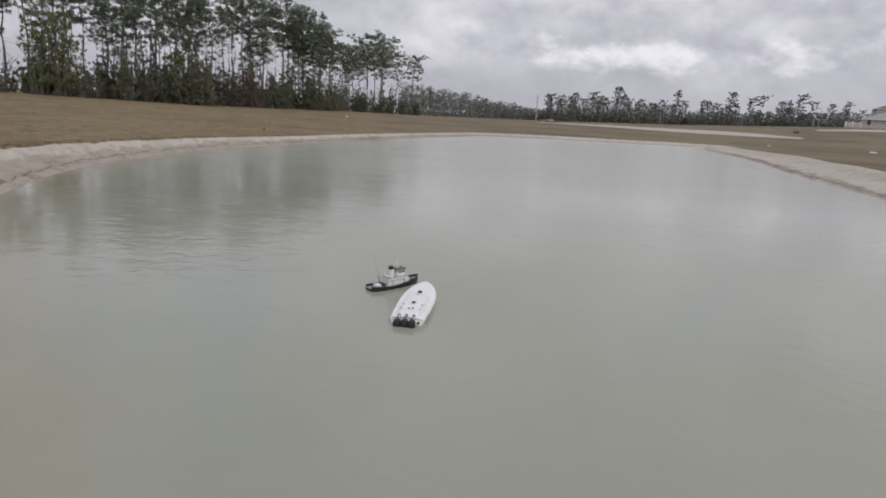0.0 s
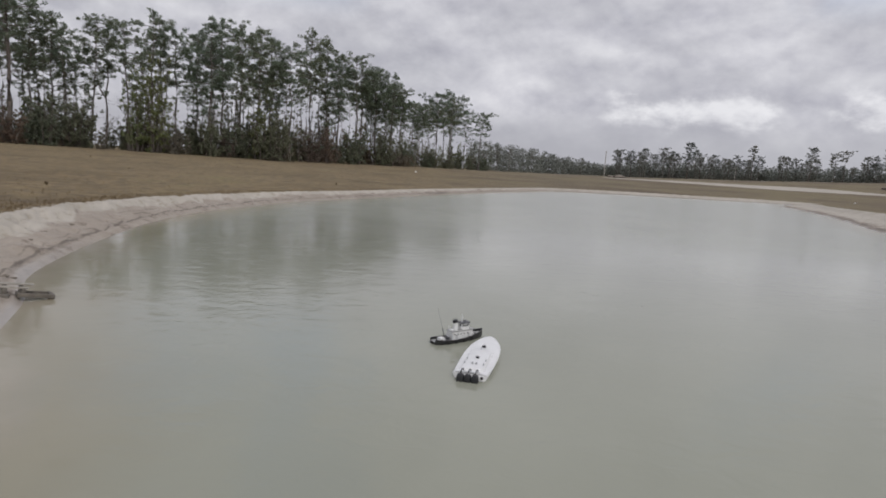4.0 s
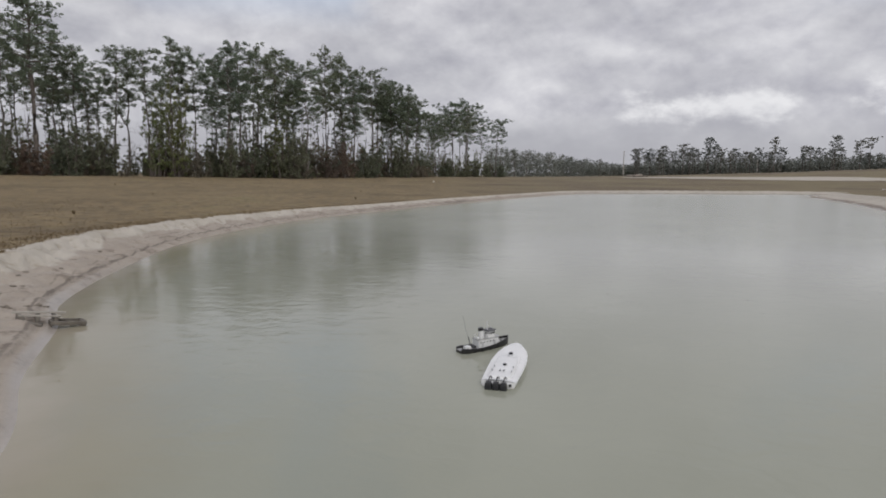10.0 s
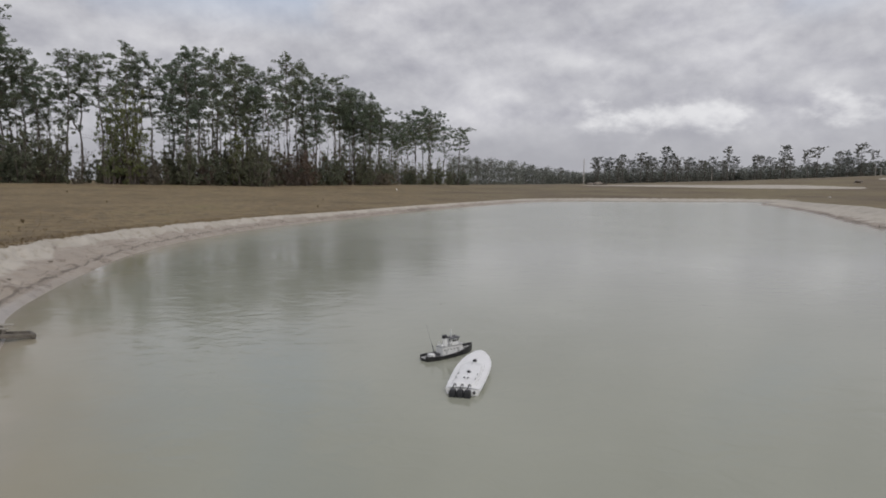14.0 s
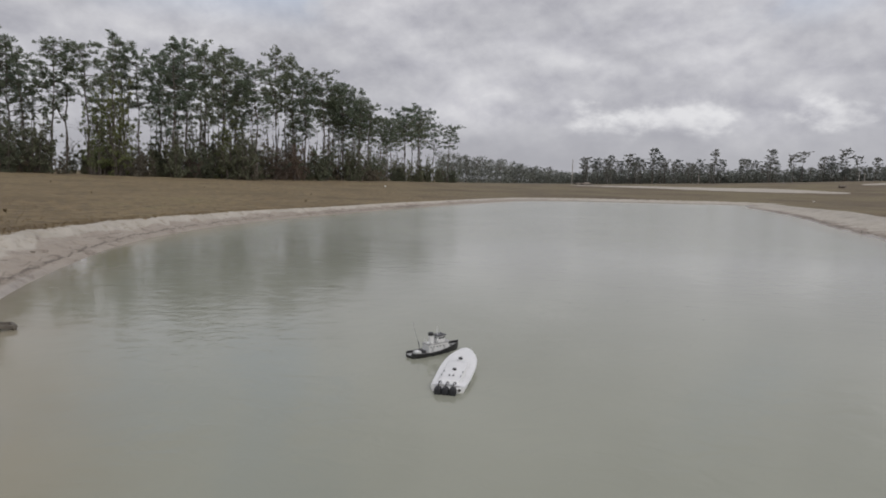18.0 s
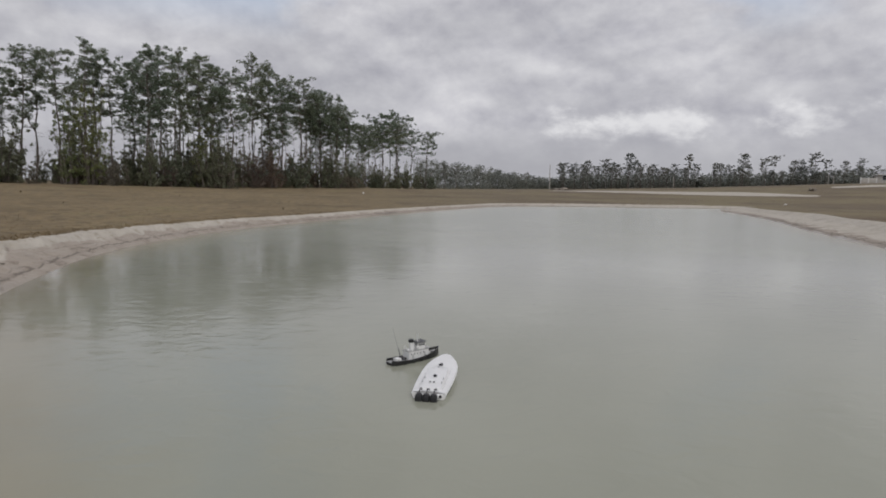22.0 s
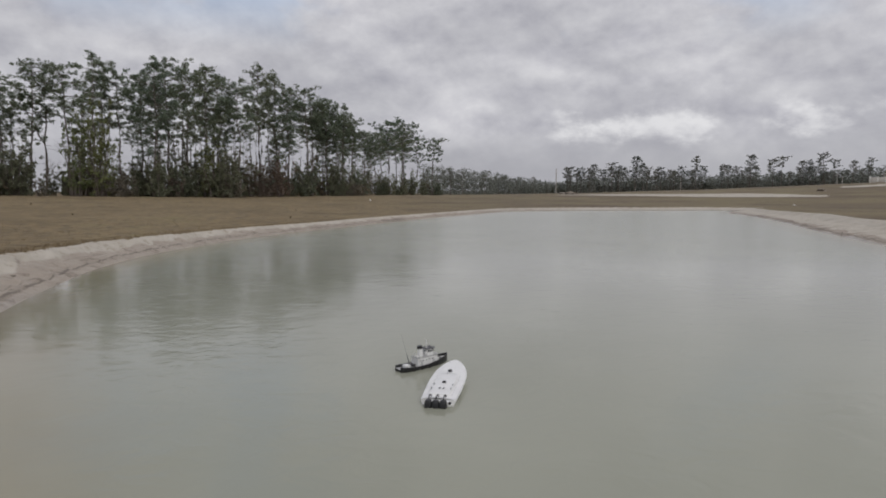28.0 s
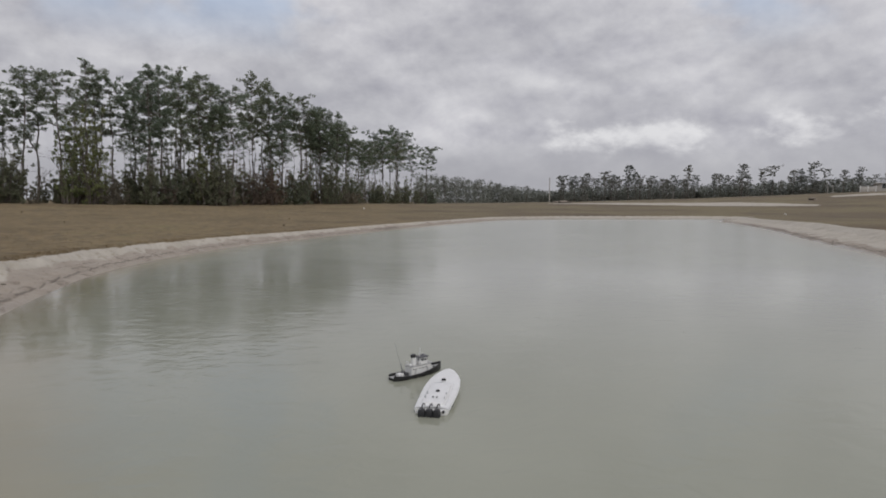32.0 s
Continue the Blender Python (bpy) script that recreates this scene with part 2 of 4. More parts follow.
    # small dark specks scattered over the bare sand
    dark_specks = g.math("MULTIPLY", g.smooth(g.noise(4.2, 6, 0.75, p, distort=1.2), 0.63, 0.69), g.math("MULTIPLY", mask, g.smooth(shore, 0.3, 0.6)))
    colour = g.mix(g.math("MULTIPLY", dark_specks, 0.6), colour, (0.16, 0.132, 0.108))
    rough = g.math("SUBTRACT", 0.95, g.math("MULTIPLY", g.math("MULTIPLY", mask, attr(g, "lap")), 0.6))
    finish(g, height, 0.8, 0.09, Base_Color=colour, Roughness=rough)
    return m


def mat_water():
    """Milky pond water: pale clay in suspension, sandy where it is shallow, small wind ripples."""
    m, g = material("water")
    p = place(g)
    depth = attr(g, "depth")
    cloud = g.noise(0.16, 4, 0.6, p)
    milk = g.ramp(cloud, [(0.3, (0.290, 0.296, 0.236)), (0.7, (0.326, 0.332, 0.270))])
    shoal = g.math("ADD", depth, g.math("MULTIPLY", g.math("SUBTRACT", g.noise(0.8, 4, 0.6, p), 0.5), 0.35))
    milk = g.mix(g.smooth(shoal, 0.04, 0.62), (0.282, 0.258, 0.182), milk)
    milk = g.mix(g.smooth(g.math("ADD", depth, g.math("MULTIPLY", g.math("SUBTRACT", g.noise(1.6, 4, 0.6, p), 0.5), 0.12)), 0.0, 0.17), (0.335, 0.298, 0.232), milk)
    sep = g.add("ShaderNodeSeparateXYZ", {0: p})
    long = g.add("ShaderNodeCombineXYZ", {0: g.math("MULTIPLY", sep.outputs[0], 0.16), 1: sep.outputs[1], 2: 0.0}).outputs[0]
    wander = g.math("ADD", sep.outputs[1], g.math("MULTIPLY", g.math("SUBTRACT", g.noise(0.12, 3, 0.5, p), 0.5), 9.0))
    open_water = g.math("ADD", 0.5, g.math("MULTIPLY", 0.5, g.math("TANH", g.math("DIVIDE", g.math("SUBTRACT", wander, 16.0), 4.0))))              # calm under the near bank, wind-ruffled beyond
    gust = g.math("ADD", g.math("MULTIPLY", g.smooth(g.noise(0.35, 3, 0.5, p), 0.45, 0.70), 0.35), g.math("MULTIPLY", open_water, 0.8))
    small = g.noise(20.0, 3, 0.55, long, distort=0.3)
    swell = g.noise(1.4, 2, 0.5, g.add("ShaderNodeMapping", {"Vector": p, "Scale": (0.5, 1, 1), "Rotation": (0, 0, 0.35)}).outputs[0])
    ripple = g.noise(8.0, 4, 0.6, g.add("ShaderNodeMapping", {"Vector": p, "Scale": (0.6, 1, 1), "Rotation": (0, 0, -0.5)}).outputs[0], distort=0.6)
    lines = g.noise(4.6, 3, 0.5, g.add("ShaderNodeMapping", {"Vector": p, "Scale": (0.62, 1, 1), "Rotation": (0, 0, -0.22)}).outputs[0], distort=0.9)
    paw = g.math("SUBTRACT", g.noise(0.55, 3, 0.5, p), g.math("MULTIPLY", g.math("ABSOLUTE", g.math("ADD", sep.outputs[0], 4.2)), 0.045))
    cats = g.math("MULTIPLY", g.smooth(paw, 0.44, 0.56), g.math("SUBTRACT", 1.0, g.smooth(sep.outputs[1], 12.0, 17.0)))          # puffs of wind under the bank
    h = g.math("ADD", g.math("MULTIPLY", g.math("MULTIPLY", small, 0.0016), g.math("ADD", 0.12, gust)), g.math("MULTIPLY", swell, 0.0040))
    h = g.math("ADD", h, g.math("MULTIPLY", g.math("MULTIPLY", ripple, 0.0020), g.math("ADD", 0.12, gust)))
    lines = g.math("MULTIPLY", lines, g.math("ADD", 0.30, g.math("MULTIPLY", g.smooth(depth, 0.05, 0.8), 0.70)))      # waves die out over the shoal
    h = g.math("ADD", h, g.math("MULTIPLY", g.math("MULTIPLY", lines, g.math("SUBTRACT", 1.0, g.math("MULTIPLY", open_water, 0.7))), g.math("ADD", 0.0056, g.math("MULTIPLY", cats, 0.0030))))
    finish(g, h, 1.0, 1.0, Base_Color=milk, Roughness=g.math("ADD", 0.06, g.math("MULTIPLY", open_water, 0.14)), IOR=1.333)
    return m


def mat_plain(name, colour, rough=0.5, vary=0.12, scale=20.0, metal=0.0, bump=0.1, dist=0.002):
    m, g = material(name)
    p = local(g)
    a, b = g.noise(scale, 4, 0.6, p), g.noise(scale * 6, 3, 0.6, p)
    dark = tuple(c * (1 - vary) for c in colour)
    lite = tuple(min(1, c * (1 + vary * 0.6)) for c in colour)
    col = g.mix(g.smooth(g.math("ADD", g.math("MULTIPLY", a, 0.7), g.math("MULTIPLY", b, 0.3)), 0.3, 0.7), dark, lite)
    finish(g, b, bump, dist, Base_Color=col, Roughness=rough, Metallic=metal)
    return m


def mat_leaf(name, deep, lit):
    m, g = material(name)
    rnd = g.add("ShaderNodeNewGeometry").outputs["Random Per Island"]
    tree = g.add("ShaderNodeObjectInfo").outputs["Random"]
    col = g.mix(rnd, deep, lit)
    col = g.mix(g.math("MULTIPLY", tree, 0.45), col, tuple(0.5 * (a + b) * f for a, b, f in zip(deep, lit, (1.35, 1.1, 0.9))))
    n = g.add("ShaderNodeBsdfPrincipled", {"Base Color": col, "Roughness": 0.7, "Specular IOR Level": 0.25})
    through_leaf = g.add("ShaderNodeBsdfTranslucent", {"Color": col})
    both = g.add("ShaderNodeMixShader", {0: 0.5, 1: n.outputs[0], 2: through_leaf.outputs[0]})
    g.t.links.new(both.outputs[0], g.add("ShaderNodeOutputMaterial").inputs[0])
    return m


def mat_bark(name, a, b):
    m, g = material(name)
    p = local(g)
    s = g.add("ShaderNodeMapping", {"Vector": p, "Scale": (1, 1, 0.25)}).outputs[0]
    n = g.noise(9.0, 5, 0.7, s)
    finish(g, n, 0.8, 0.05, Base_Color=g.mix(g.smooth(n, 0.35, 0.65), a, b), Roughness=0.9)
    return m


def mat_wood(name, a, b, rough=0.85):
    m, g = material(name)
    s = g.add("ShaderNodeMapping", {"Vector": local(g), "Scale": (1.5, 14, 14)}).outputs[0]
    n = g.noise(4.0, 6, 0.65, s)
    blot = g.noise(6.0, 4, 0.6, local(g))
    col = g.mix(g.smooth(blot, 0.5, 0.75), g.mix(g.smooth(n, 0.3, 0.7), a, b), tuple(c * 0.55 for c in a))
    finish(g, n, 0.6, 0.004, Base_Color=col, Roughness=rough)
    return m


M_GROUND, M_WATER = mat_ground(), mat_water()
M_NEEDLE = mat_leaf("pine_needles", (0.132, 0.168, 0.126), (0.226, 0.276, 0.198))
# paler and greyer than the near needles: distance haze put into the leaf colour
M_NEEDLE_HAZE = mat_leaf("hazed_foliage", (0.188, 0.210, 0.196), (0.254, 0.280, 0.260))
M_LEAF = mat_leaf("shrub_leaves", (0.130, 0.152, 0.112), (0.226, 0.252, 0.180))
M_LEAF_DRY = mat_leaf("dry_shrub_leaves", (0.150, 0.138, 0.110), (0.240, 0.220, 0.174))
M_LEAF_OLIVE = mat_leaf("olive_leaves", (0.130, 0.158, 0.080), (0.240, 0.275, 0.130))
M_LEAF_RUSSET = mat_leaf("russet_leaves", (0.138, 0.112, 0.094), (0.212, 0.174, 0.142))
M_GRASS = mat_leaf("dry_grass_blades", (0.150, 0.118, 0.072), (0.225, 0.180, 0.112))
M_BARK = mat_bark("pine_bark", (0.100, 0.085, 0.074), (0.18, 0.155, 0.135))
M_BARK_PALE = mat_bark("pale_bark", (0.16, 0.145, 0.125), (0.26, 0.24, 0.21))
M_GEL = mat_plain("white_gelcoat", (0.80, 0.80, 0.80), 0.28, 0.05, 6.0, bump=0.03)
M_GEL_DECK = mat_plain("white_deck_paint", (0.78, 0.78, 0.78), 0.5, 0.07, 9.0, bump=0.06)
M_BLACK = mat_plain("black_paint", (0.018, 0.018, 0.019), 0.4, 0.25, 30.0)
M_RUBBER = mat_plain("black_rubber", (0.022, 0.022, 0.022), 0.75, 0.3, 40.0)
M_MOTOR = mat_plain("dark_grey_cowling", (0.020, 0.021, 0.023), 0.55, 0.2, 20.0)
M_GREY = mat_plain("grey_deck_paint", (0.36, 0.36, 0.355), 0.7, 0.2, 30.0)
M_DARKGREY = mat_plain("dark_grey_roof_paint", (0.10, 0.10, 0.105), 0.6, 0.2, 30.0)
M_TUGWHITE = mat_plain("white_model_paint", (0.74, 0.74, 0.73), 0.45, 0.10, 25.0)
M_STEEL = mat_plain("dull_steel", (0.38, 0.38, 0.39), 0.4, 0.15, 40.0, metal=0.8)
M_PALEGREY = mat_plain("pale_grey_paint", (0.50, 0.50, 0.50), 0.5, 0.1, 30.0)
M_GLASS = mat_plain("dark_window_glass", (0.02, 0.024, 0.028), 0.08, 0.1, 10.0, bump=0.0)
M_PLANK = mat_wood("weathered_plank", (0.30, 0.275, 0.235), (0.42, 0.39, 0.34))
M_PLANK_DARK = mat_wood("soaked_timber", (0.12, 0.105, 0.088), (0.20, 0.18, 0.15))
M_POLE = mat_wood("grey_pole_wood", (0.34, 0.32, 0.29), (0.46, 0.44, 0.41))
M_STUCCO = mat_plain("pale_stucco", (0.50, 0.475, 0.435), 0.9, 0.10, 2.0, bump=0.3, dist=0.01)
M_ROOF = mat_plain("grey_shingles", (0.30, 0.30, 0.315), 0.9, 0.18, 3.0, bump=0.4, dist=0.02)
M_ROOF_RED = mat_plain("red_brown_roof", (0.20, 0.105, 0.090), 0.85, 0.2, 3.0, bump=0.4, dist=0.02)
M_TRIM = mat_plain("white_trim", (0.72, 0.72, 0.70), 0.6, 0.06, 4.0)
M_STONE = mat_plain("muddy_clod", (0.22, 0.188, 0.152), 0.95, 0.3, 12.0, bump=0.6, dist=0.02)
M_LITTER = mat_plain("white_litter", (0.75, 0.75, 0.73), 0.7, 0.1, 10.0)


# ---------------------------------------------------------------- building helpers
def part(name, bm, mat, parent=None, label="", smooth=True):
    """Links a bmesh as one mesh object, under parent where there is one."""
    me = bpy.data.meshes.new(name)
    bmesh.ops.recalc_face_normals(bm, faces=bm.faces)
    if smooth:
        for f in bm.faces:
            f.smooth = True
    bm.to_mesh(me)
    bm.free()
    if smooth:
        me.set_sharp_from_angle(angle=radians(38))
    me.materials.append(mat)
    ob = new(name, me)
    if parent is not None:
        ob.parent = parent
    if label:
        ob["label"] = label
    return ob


def raw(name, verts, faces, mat, parent=None, smooth=False):
    """A mesh object straight from arrays of corners and faces."""
    me = bpy.data.meshes.new(name)
    me.from_pydata(verts, [], faces)
    if smooth:
        me.shade_smooth()
    me.materials.append(mat)
    ob = new(name, me)
    if parent is not None:
        ob.parent = parent
    return ob


def box(size, at=(0, 0, 0), bevel=0.0, seg=2, turn=None, taper=1.0):
    """A bevelled box; taper narrows its top."""
    bm = bmesh.new()
    bmesh.ops.create_cube(bm, size=1.0)
    for v in bm.verts:
        k = taper if v.co.z > 0 else 1.0
        v.co = Vector((v.co.x * size[0] * k, v.co.y * size[1] * k, v.co.z * size[2]))
    if bevel:
        bmesh.ops.bevel(bm, geom=bm.edges[:], offset=bevel, segments=seg, affect="EDGES", profile=0.5)
    bmesh.ops.transform(bm, matrix=Matrix.Translation(at) @ (turn or Matrix()), verts=bm.verts)
    return bm


def tube(points, radii, sides=8, cap=True):
    """A tube through points, with a radius at each."""
    bm = bmesh.new()
    rings = []
    pts = [Vector(p) for p in points]
    for i, p in enumerate(pts):
        d = (pts[min(i + 1, len(pts) - 1)] - pts[max(i - 1, 0)]).normalized()
        q = d.to_track_quat("Z", "Y")
        r = radii[i] if isinstance(radii, (list, tuple)) else radii
        rings.append([bm.verts.new(p + q @ Vector((r * math.cos(2 * math.pi * k / sides), r * math.sin(2 * math.pi * k / sides), 0))) for k in range(sides)])
    for a, b in zip(rings, rings[1:]):
        for k in range(sides):
            bm.faces.new((a[k], a[(k + 1) % sides], b[(k + 1) % sides], b[k]))
    if cap:
        bm.faces.new(rings[0][::-1])
        bm.faces.new(rings[-1])
    return bm


def loft(rings, cap=True, closed=True):
    """A skin over rings of equally many points."""
    bm = bmesh.new()
    vs = [[bm.verts.new(p) for p in r] for r in rings]
    n = len(rings[0])
    for a, b in zip(vs, vs[1:]):
        for k in range(n if closed else n - 1):
            bm.faces.new((a[k], a[(k + 1) % n], b[(k + 1) % n], b[k]))
    if cap:
        bm.faces.new(vs[0][::-1])
        bm.faces.new(vs[-1])
    return bm


def merge(*bms):
    """Joins several bmeshes into one."""
    out = bmesh.new()
    for b in bms:
        me = bpy.data.meshes.new("tmp")
        b.to_mesh(me)
        b.free()
        out.from_mesh(me)
        bpy.data.meshes.remove(me)
    return out


# ---------------------------------------------------------------- the lie of the land
# the pond's waterline in plan: x, y, width of the bare bank, height of the turf's edge
SHORE = [(-3.2, 3.75, 1.6, .45), (-4.2, 5.05, 1.6, .45), (-5.15, 6.65, 1.7, .45), (-6.0, 7.75, 1.75, .45), (-6.7, 9.3, 1.7, .45), (-7.5, 11.6, 1.65, .45),
         (-8.4, 14.9, 1.5, .42), (-8.75, 19.0, 1.25, .38), (-8.2, 24.5, 1.1, .34), (-6.3, 31.5, 1.0, .30), (-3.1, 42, .9, .30),
         (1, 53, .9, .3), (6, 63.5, 1.2, .3), (14, 68, 1.6, .32), (24, 70, 1.8, .34), (29.5, 71.5, 1.8, .34), (31.8, 69.8, 1.8, .35), (29.6, 66.2, 2.0, .38), (27.2, 63.0, 2.4, .42),
         (24.5, 52, 3.0, .46), (21.5, 41.5, 3.4, .5), (18.4, 32.5, 3.4, .5), (16.4, 26, 3.2, .5), (14.7, 20, 3.0, .5),
         (12, 11, 2.5, .5), (8, 4.5, 2, .45), (3.5, 1.5, 1.6, .4), (0, .9, 1.4, .4), (-2.2, 1.7, 1.5, .42)]


def closed_curve(rows, steps):
    """Catmull-Rom through rows, closed."""
    a = np.array(rows, float)
    u = np.linspace(0, 1, steps, endpoint=False)[:, None]
    out = []
    for i in range(len(a)):
        p0, p1, p2, p3 = a[i - 1], a[i], a[(i + 1) % len(a)], a[(i + 2) % len(a)]
        out.append(0.5 * (2 * p1 + (p2 - p0) * u + (2 * p0 - 5 * p1 + 4 * p2 - p3) * u ** 2 + (3 * p1 - p0 - 3 * p2 + p3) * u ** 3))
    return np.concatenate(out)


OUTLINE = closed_curve(SHORE, 12)


def value_noise(x, y, seed=0):
    """Smooth noise of about -1 to 1 on numpy arrays."""
    xi, yi = np.floor(x).astype(np.int64), np.floor(y).astype(np.int64)
    fx, fy = x - xi, y - yi
    fx, fy = fx * fx * (3 - 2 * fx), fy * fy * (3 - 2 * fy)

    def h(a, b):
        v = np.sin(a * 127.1 + b * 311.7 + seed * 74.7) * 43758.5453
        return (v - np.floor(v)) * 2 - 1
    return (h(xi, yi) * (1 - fx) + h(xi + 1, yi) * fx) * (1 - fy) + (h(xi, yi + 1) * (1 - fx) + h(xi + 1, yi + 1) * fx) * fy


def shore_distance(x, y):
    """Metres from the waterline (positive on land), with the bank's width and height there."""
    x, y = np.ravel(x), np.ravel(y)
    d, w, h = np.empty(len(x)), np.empty(len(x)), np.empty(len(x))
    a, b = OUTLINE, np.roll(OUTLINE, -1, 0)
    ab = b[:, :2] - a[:, :2]
    for s in range(0, len(x), 20000):
        px, py = x[s:s + 20000, None], y[s:s + 20000, None]
        t = np.clip(((px - a[:, 0]) * ab[:, 0] + (py - a[:, 1]) * ab[:, 1]) / (ab ** 2).sum(1), 0, 1)
        dx, dy = px - a[:, 0] - t * ab[:, 0], py - a[:, 1] - t * ab[:, 1]
        dist = np.hypot(dx, dy)
        k = dist.argmin(1)
        r = np.arange(len(k))
        cross = ((a[:, 1] > py) != (b[:, 1] > py)) & (px < a[:, 0] + (py - a[:, 1]) / np.where(ab[:, 1] == 0, 1e-9, ab[:, 1]) * ab[:, 0])
        inside = cross.sum(1) % 2 == 1
        d[s:s + 20000] = np.where(inside, -dist[r, k], dist[r, k])
        tt = t[r, k]
        w[s:s + 20000] = a[k, 2] * (1 - tt) + b[k, 2] * tt
        h[s:s + 20000] = a[k, 3] * (1 - tt) + b[k, 3] * tt
    return d, w, h


def ease(v, lo, hi):
    t = np.clip((v - lo) / (hi - lo), 0, 1)
    return t * t * (3 - 2 * t)


def land(x, y):
    """Height of the ground, with its masks: sand, wet, dull, lap, and mud with painted bank shade."""
    x, y = np.asarray(x, float).ravel(), np.asarray(y, float).ravel()
    d, w, h = shore_distance(x, y)
    r, az = np.hypot(x, y), np.degrees(np.arctan2(x, y))
    near = 1 - ease(r, 40, 90)
    close = 1 - ease(r, 16, 42)
    ragged = (value_noise(x * 1.1, y * 1.1, 1) * 0.16 + value_noise(x * 3.3, y * 3.3, 2) * 0.11 + value_noise(x * 8.0, y * 8.0, 9) * 0.15) * close
    wide = w * (1 + 0.12 * value_noise(x * 0.25, y * 0.25, 3)) + ragged
    # beach: a low wet step at the water, a gentle apron, then a small bluff up to the turf
    u = np.clip(d / wide, 0, 1)
    beach = h * (0.10 * ease(d, 0.0, 0.12) + 0.42 * u + 0.48 * ease(u, 0.62, 0.98))
    beach += near * ease(d, 0.05, 0.4) * (1 - ease(u, 0.8, 1.0)) * 0.042 * (value_noise(x * 2.6, y * 2.6, 4) + 0.8 * value_noise(x * 6.1, y * 6.1, 5))
    step = 0.22 + 0.07 * value_noise(x * 0.8, y * 0.8, 8)
    beach += near * 0.035 * ease(d, step, step + 0.045) * (1 - ease(u, 0.7, 1.0))
    field = h + (1.28 - h) * ease(d, wide * 0.9, 75)
    hill = np.interp(az, [-30, 2, 12, 22, 34, 60, 120], [0, 0, 0.9, 2.3, 4.4, 5, 0]) * ease(r, 92, 235)
    rough = 0.035 * value_noise(x * 0.7, y * 0.7, 6) * ease(d, wide, wide + 2) + 0.10 * value_noise(x * 0.06, y * 0.06, 7) * ease(d, 10, 30)
    z = np.where(d < 0, -0.10 + 0.10 * np.exp(np.minimum(d, 0) / 0.4) + np.maximum(d, -6) * 0.18, np.where(d < wide, beach, field + hill + rough))
    sand = 1 - ease(d - wide, -0.22, 0.22)
    turn = ease(x, 6, 14)
    wet = 1 - ease(u + 0.16 * value_noise(x * 1.7, y * 1.7, 16), 0.50 - 0.40 * turn, 0.80 - 0.46 * turn)
    lap = (1 - ease(d + 0.10 * value_noise(x * 0.9, y * 0.9, 12), 0.05, 0.17)) * (1 - 0.85 * ease(y, 7.0, 12.0) * (x < 4))
    # graded sand lanes on the far rise
    lane = lane_mask(x, y)
    sand = np.maximum(sand, lane)
    wet = np.maximum(wet * (d < 8), 0.30 * (lane > 0.05))
    dull = ease(az, -12, 6) * ease(r, 25, 60)
    # dark line painted for the low step's shade on damp soil
    mud_shade = 0.35 * near * np.exp(-((d - step - 0.03) / (0.022 + 0.0022 * r)) ** 2)
    # muddy margin on the right; on the left the eroded bank's shade, painted
    side = (d > 0) * np.maximum(turn * (y > 8) * (0.5 + 0.4 * value_noise(x * 0.5, y * 0.5, 15)) * (1 - ease(u + 0.10 * value_noise(x * 0.9, y * 0.9, 14), 0.06, 0.20)), 0.95 * (x < 4) * ease(y, 19, 26) * (1 - ease(y, 40, 50)) * ease(value_noise(x * 0.35, y * 0.35, 17), -0.5, 0.2) * (1 - ease(d, 0.25, 0.60)))
    mud_shade = np.maximum(mud_shade, side)
    return z, sand, wet, dull, lap, mud_shade, np.clip(d, -1, 4)


def lane_mask(x, y):
    r, az = np.hypot(x, y), np.degrees(np.arctan2(x, y))
    one = np.interp(az, [8, 10, 30.2, 31], [0, 1, 1, 0]) * (1 - ease(np.abs(r - np.interp(az, [8, 31], [150, 128])) - np.interp(az, [8, 14, 25, 31], [4, 11, 9, 2]), -2, 2))
    two = np.interp(az, [30.5, 32, 50], [0, 1, 1]) * (1 - ease(np.abs(r - np.interp(az, [30.5, 40], [172, 196])) - 7, -2, 2))
    return np.maximum(one, two)


def build_ground():
    """One sheet from the camera's feet to the horizon."""
    angles = np.radians(np.concatenate([np.arange(-180, -62, 4.0), np.arange(-62, 52, 0.16), np.arange(52, 180, 4.0)]))
    radii = [0.0, 0.5, 1.0]
    while radii[-1] < 30:
        radii.append(radii[-1] + (max(0.045, radii[-1] * 0.007) if radii[-1] < 17 else radii[-1] * 0.010))
    while radii[-1] < 82:
        radii.append(radii[-1] * 1.0068)
    while radii[-1] < 420:
        radii.append(radii[-1] * 1.018)
    radii = np.array(radii + [520, 700, 1000, 1600, 2600, 4200])
    na, nr = len(angles), len(radii)
    A, R = np.meshgrid(angles, radii)
    x, y = (R * np.sin(A)).ravel(), (R * np.cos(A)).ravel()
    z, sand, wet, dull, lap, mud_shade, shore = land(x, y)
    i, j = np.meshgrid(np.arange(nr - 1), np.arange(na), indexing="ij")
    k = (j + 1) % na
    quads = np.stack([i * na + j, i * na + k, (i + 1) * na + k, (i + 1) * na + j], -1).reshape(-1, 4)[:, ::-1]
    ob = mesh_from_arrays("ground", np.stack([x, y, z], 1), quads, M_GROUND, dict(sand=sand, wet=wet, dull=dull, lap=lap, mud_shade=mud_shade, shore=shore))
    return tagged(ob, "dormant brown turf with a bare pale sand bank round the pond", "ground", kind="structure")


def mesh_from_arrays(name, verts, quads, mat, attrs):
    me = bpy.data.meshes.new(name)
    me.vertices.add(len(verts))
    me.vertices.foreach_set("co", verts.astype(np.float32).ravel())
    me.loops.add(quads.size)
    me.loops.foreach_set("vertex_index", quads.astype(np.int32).ravel())
    me.polygons.add(len(quads))
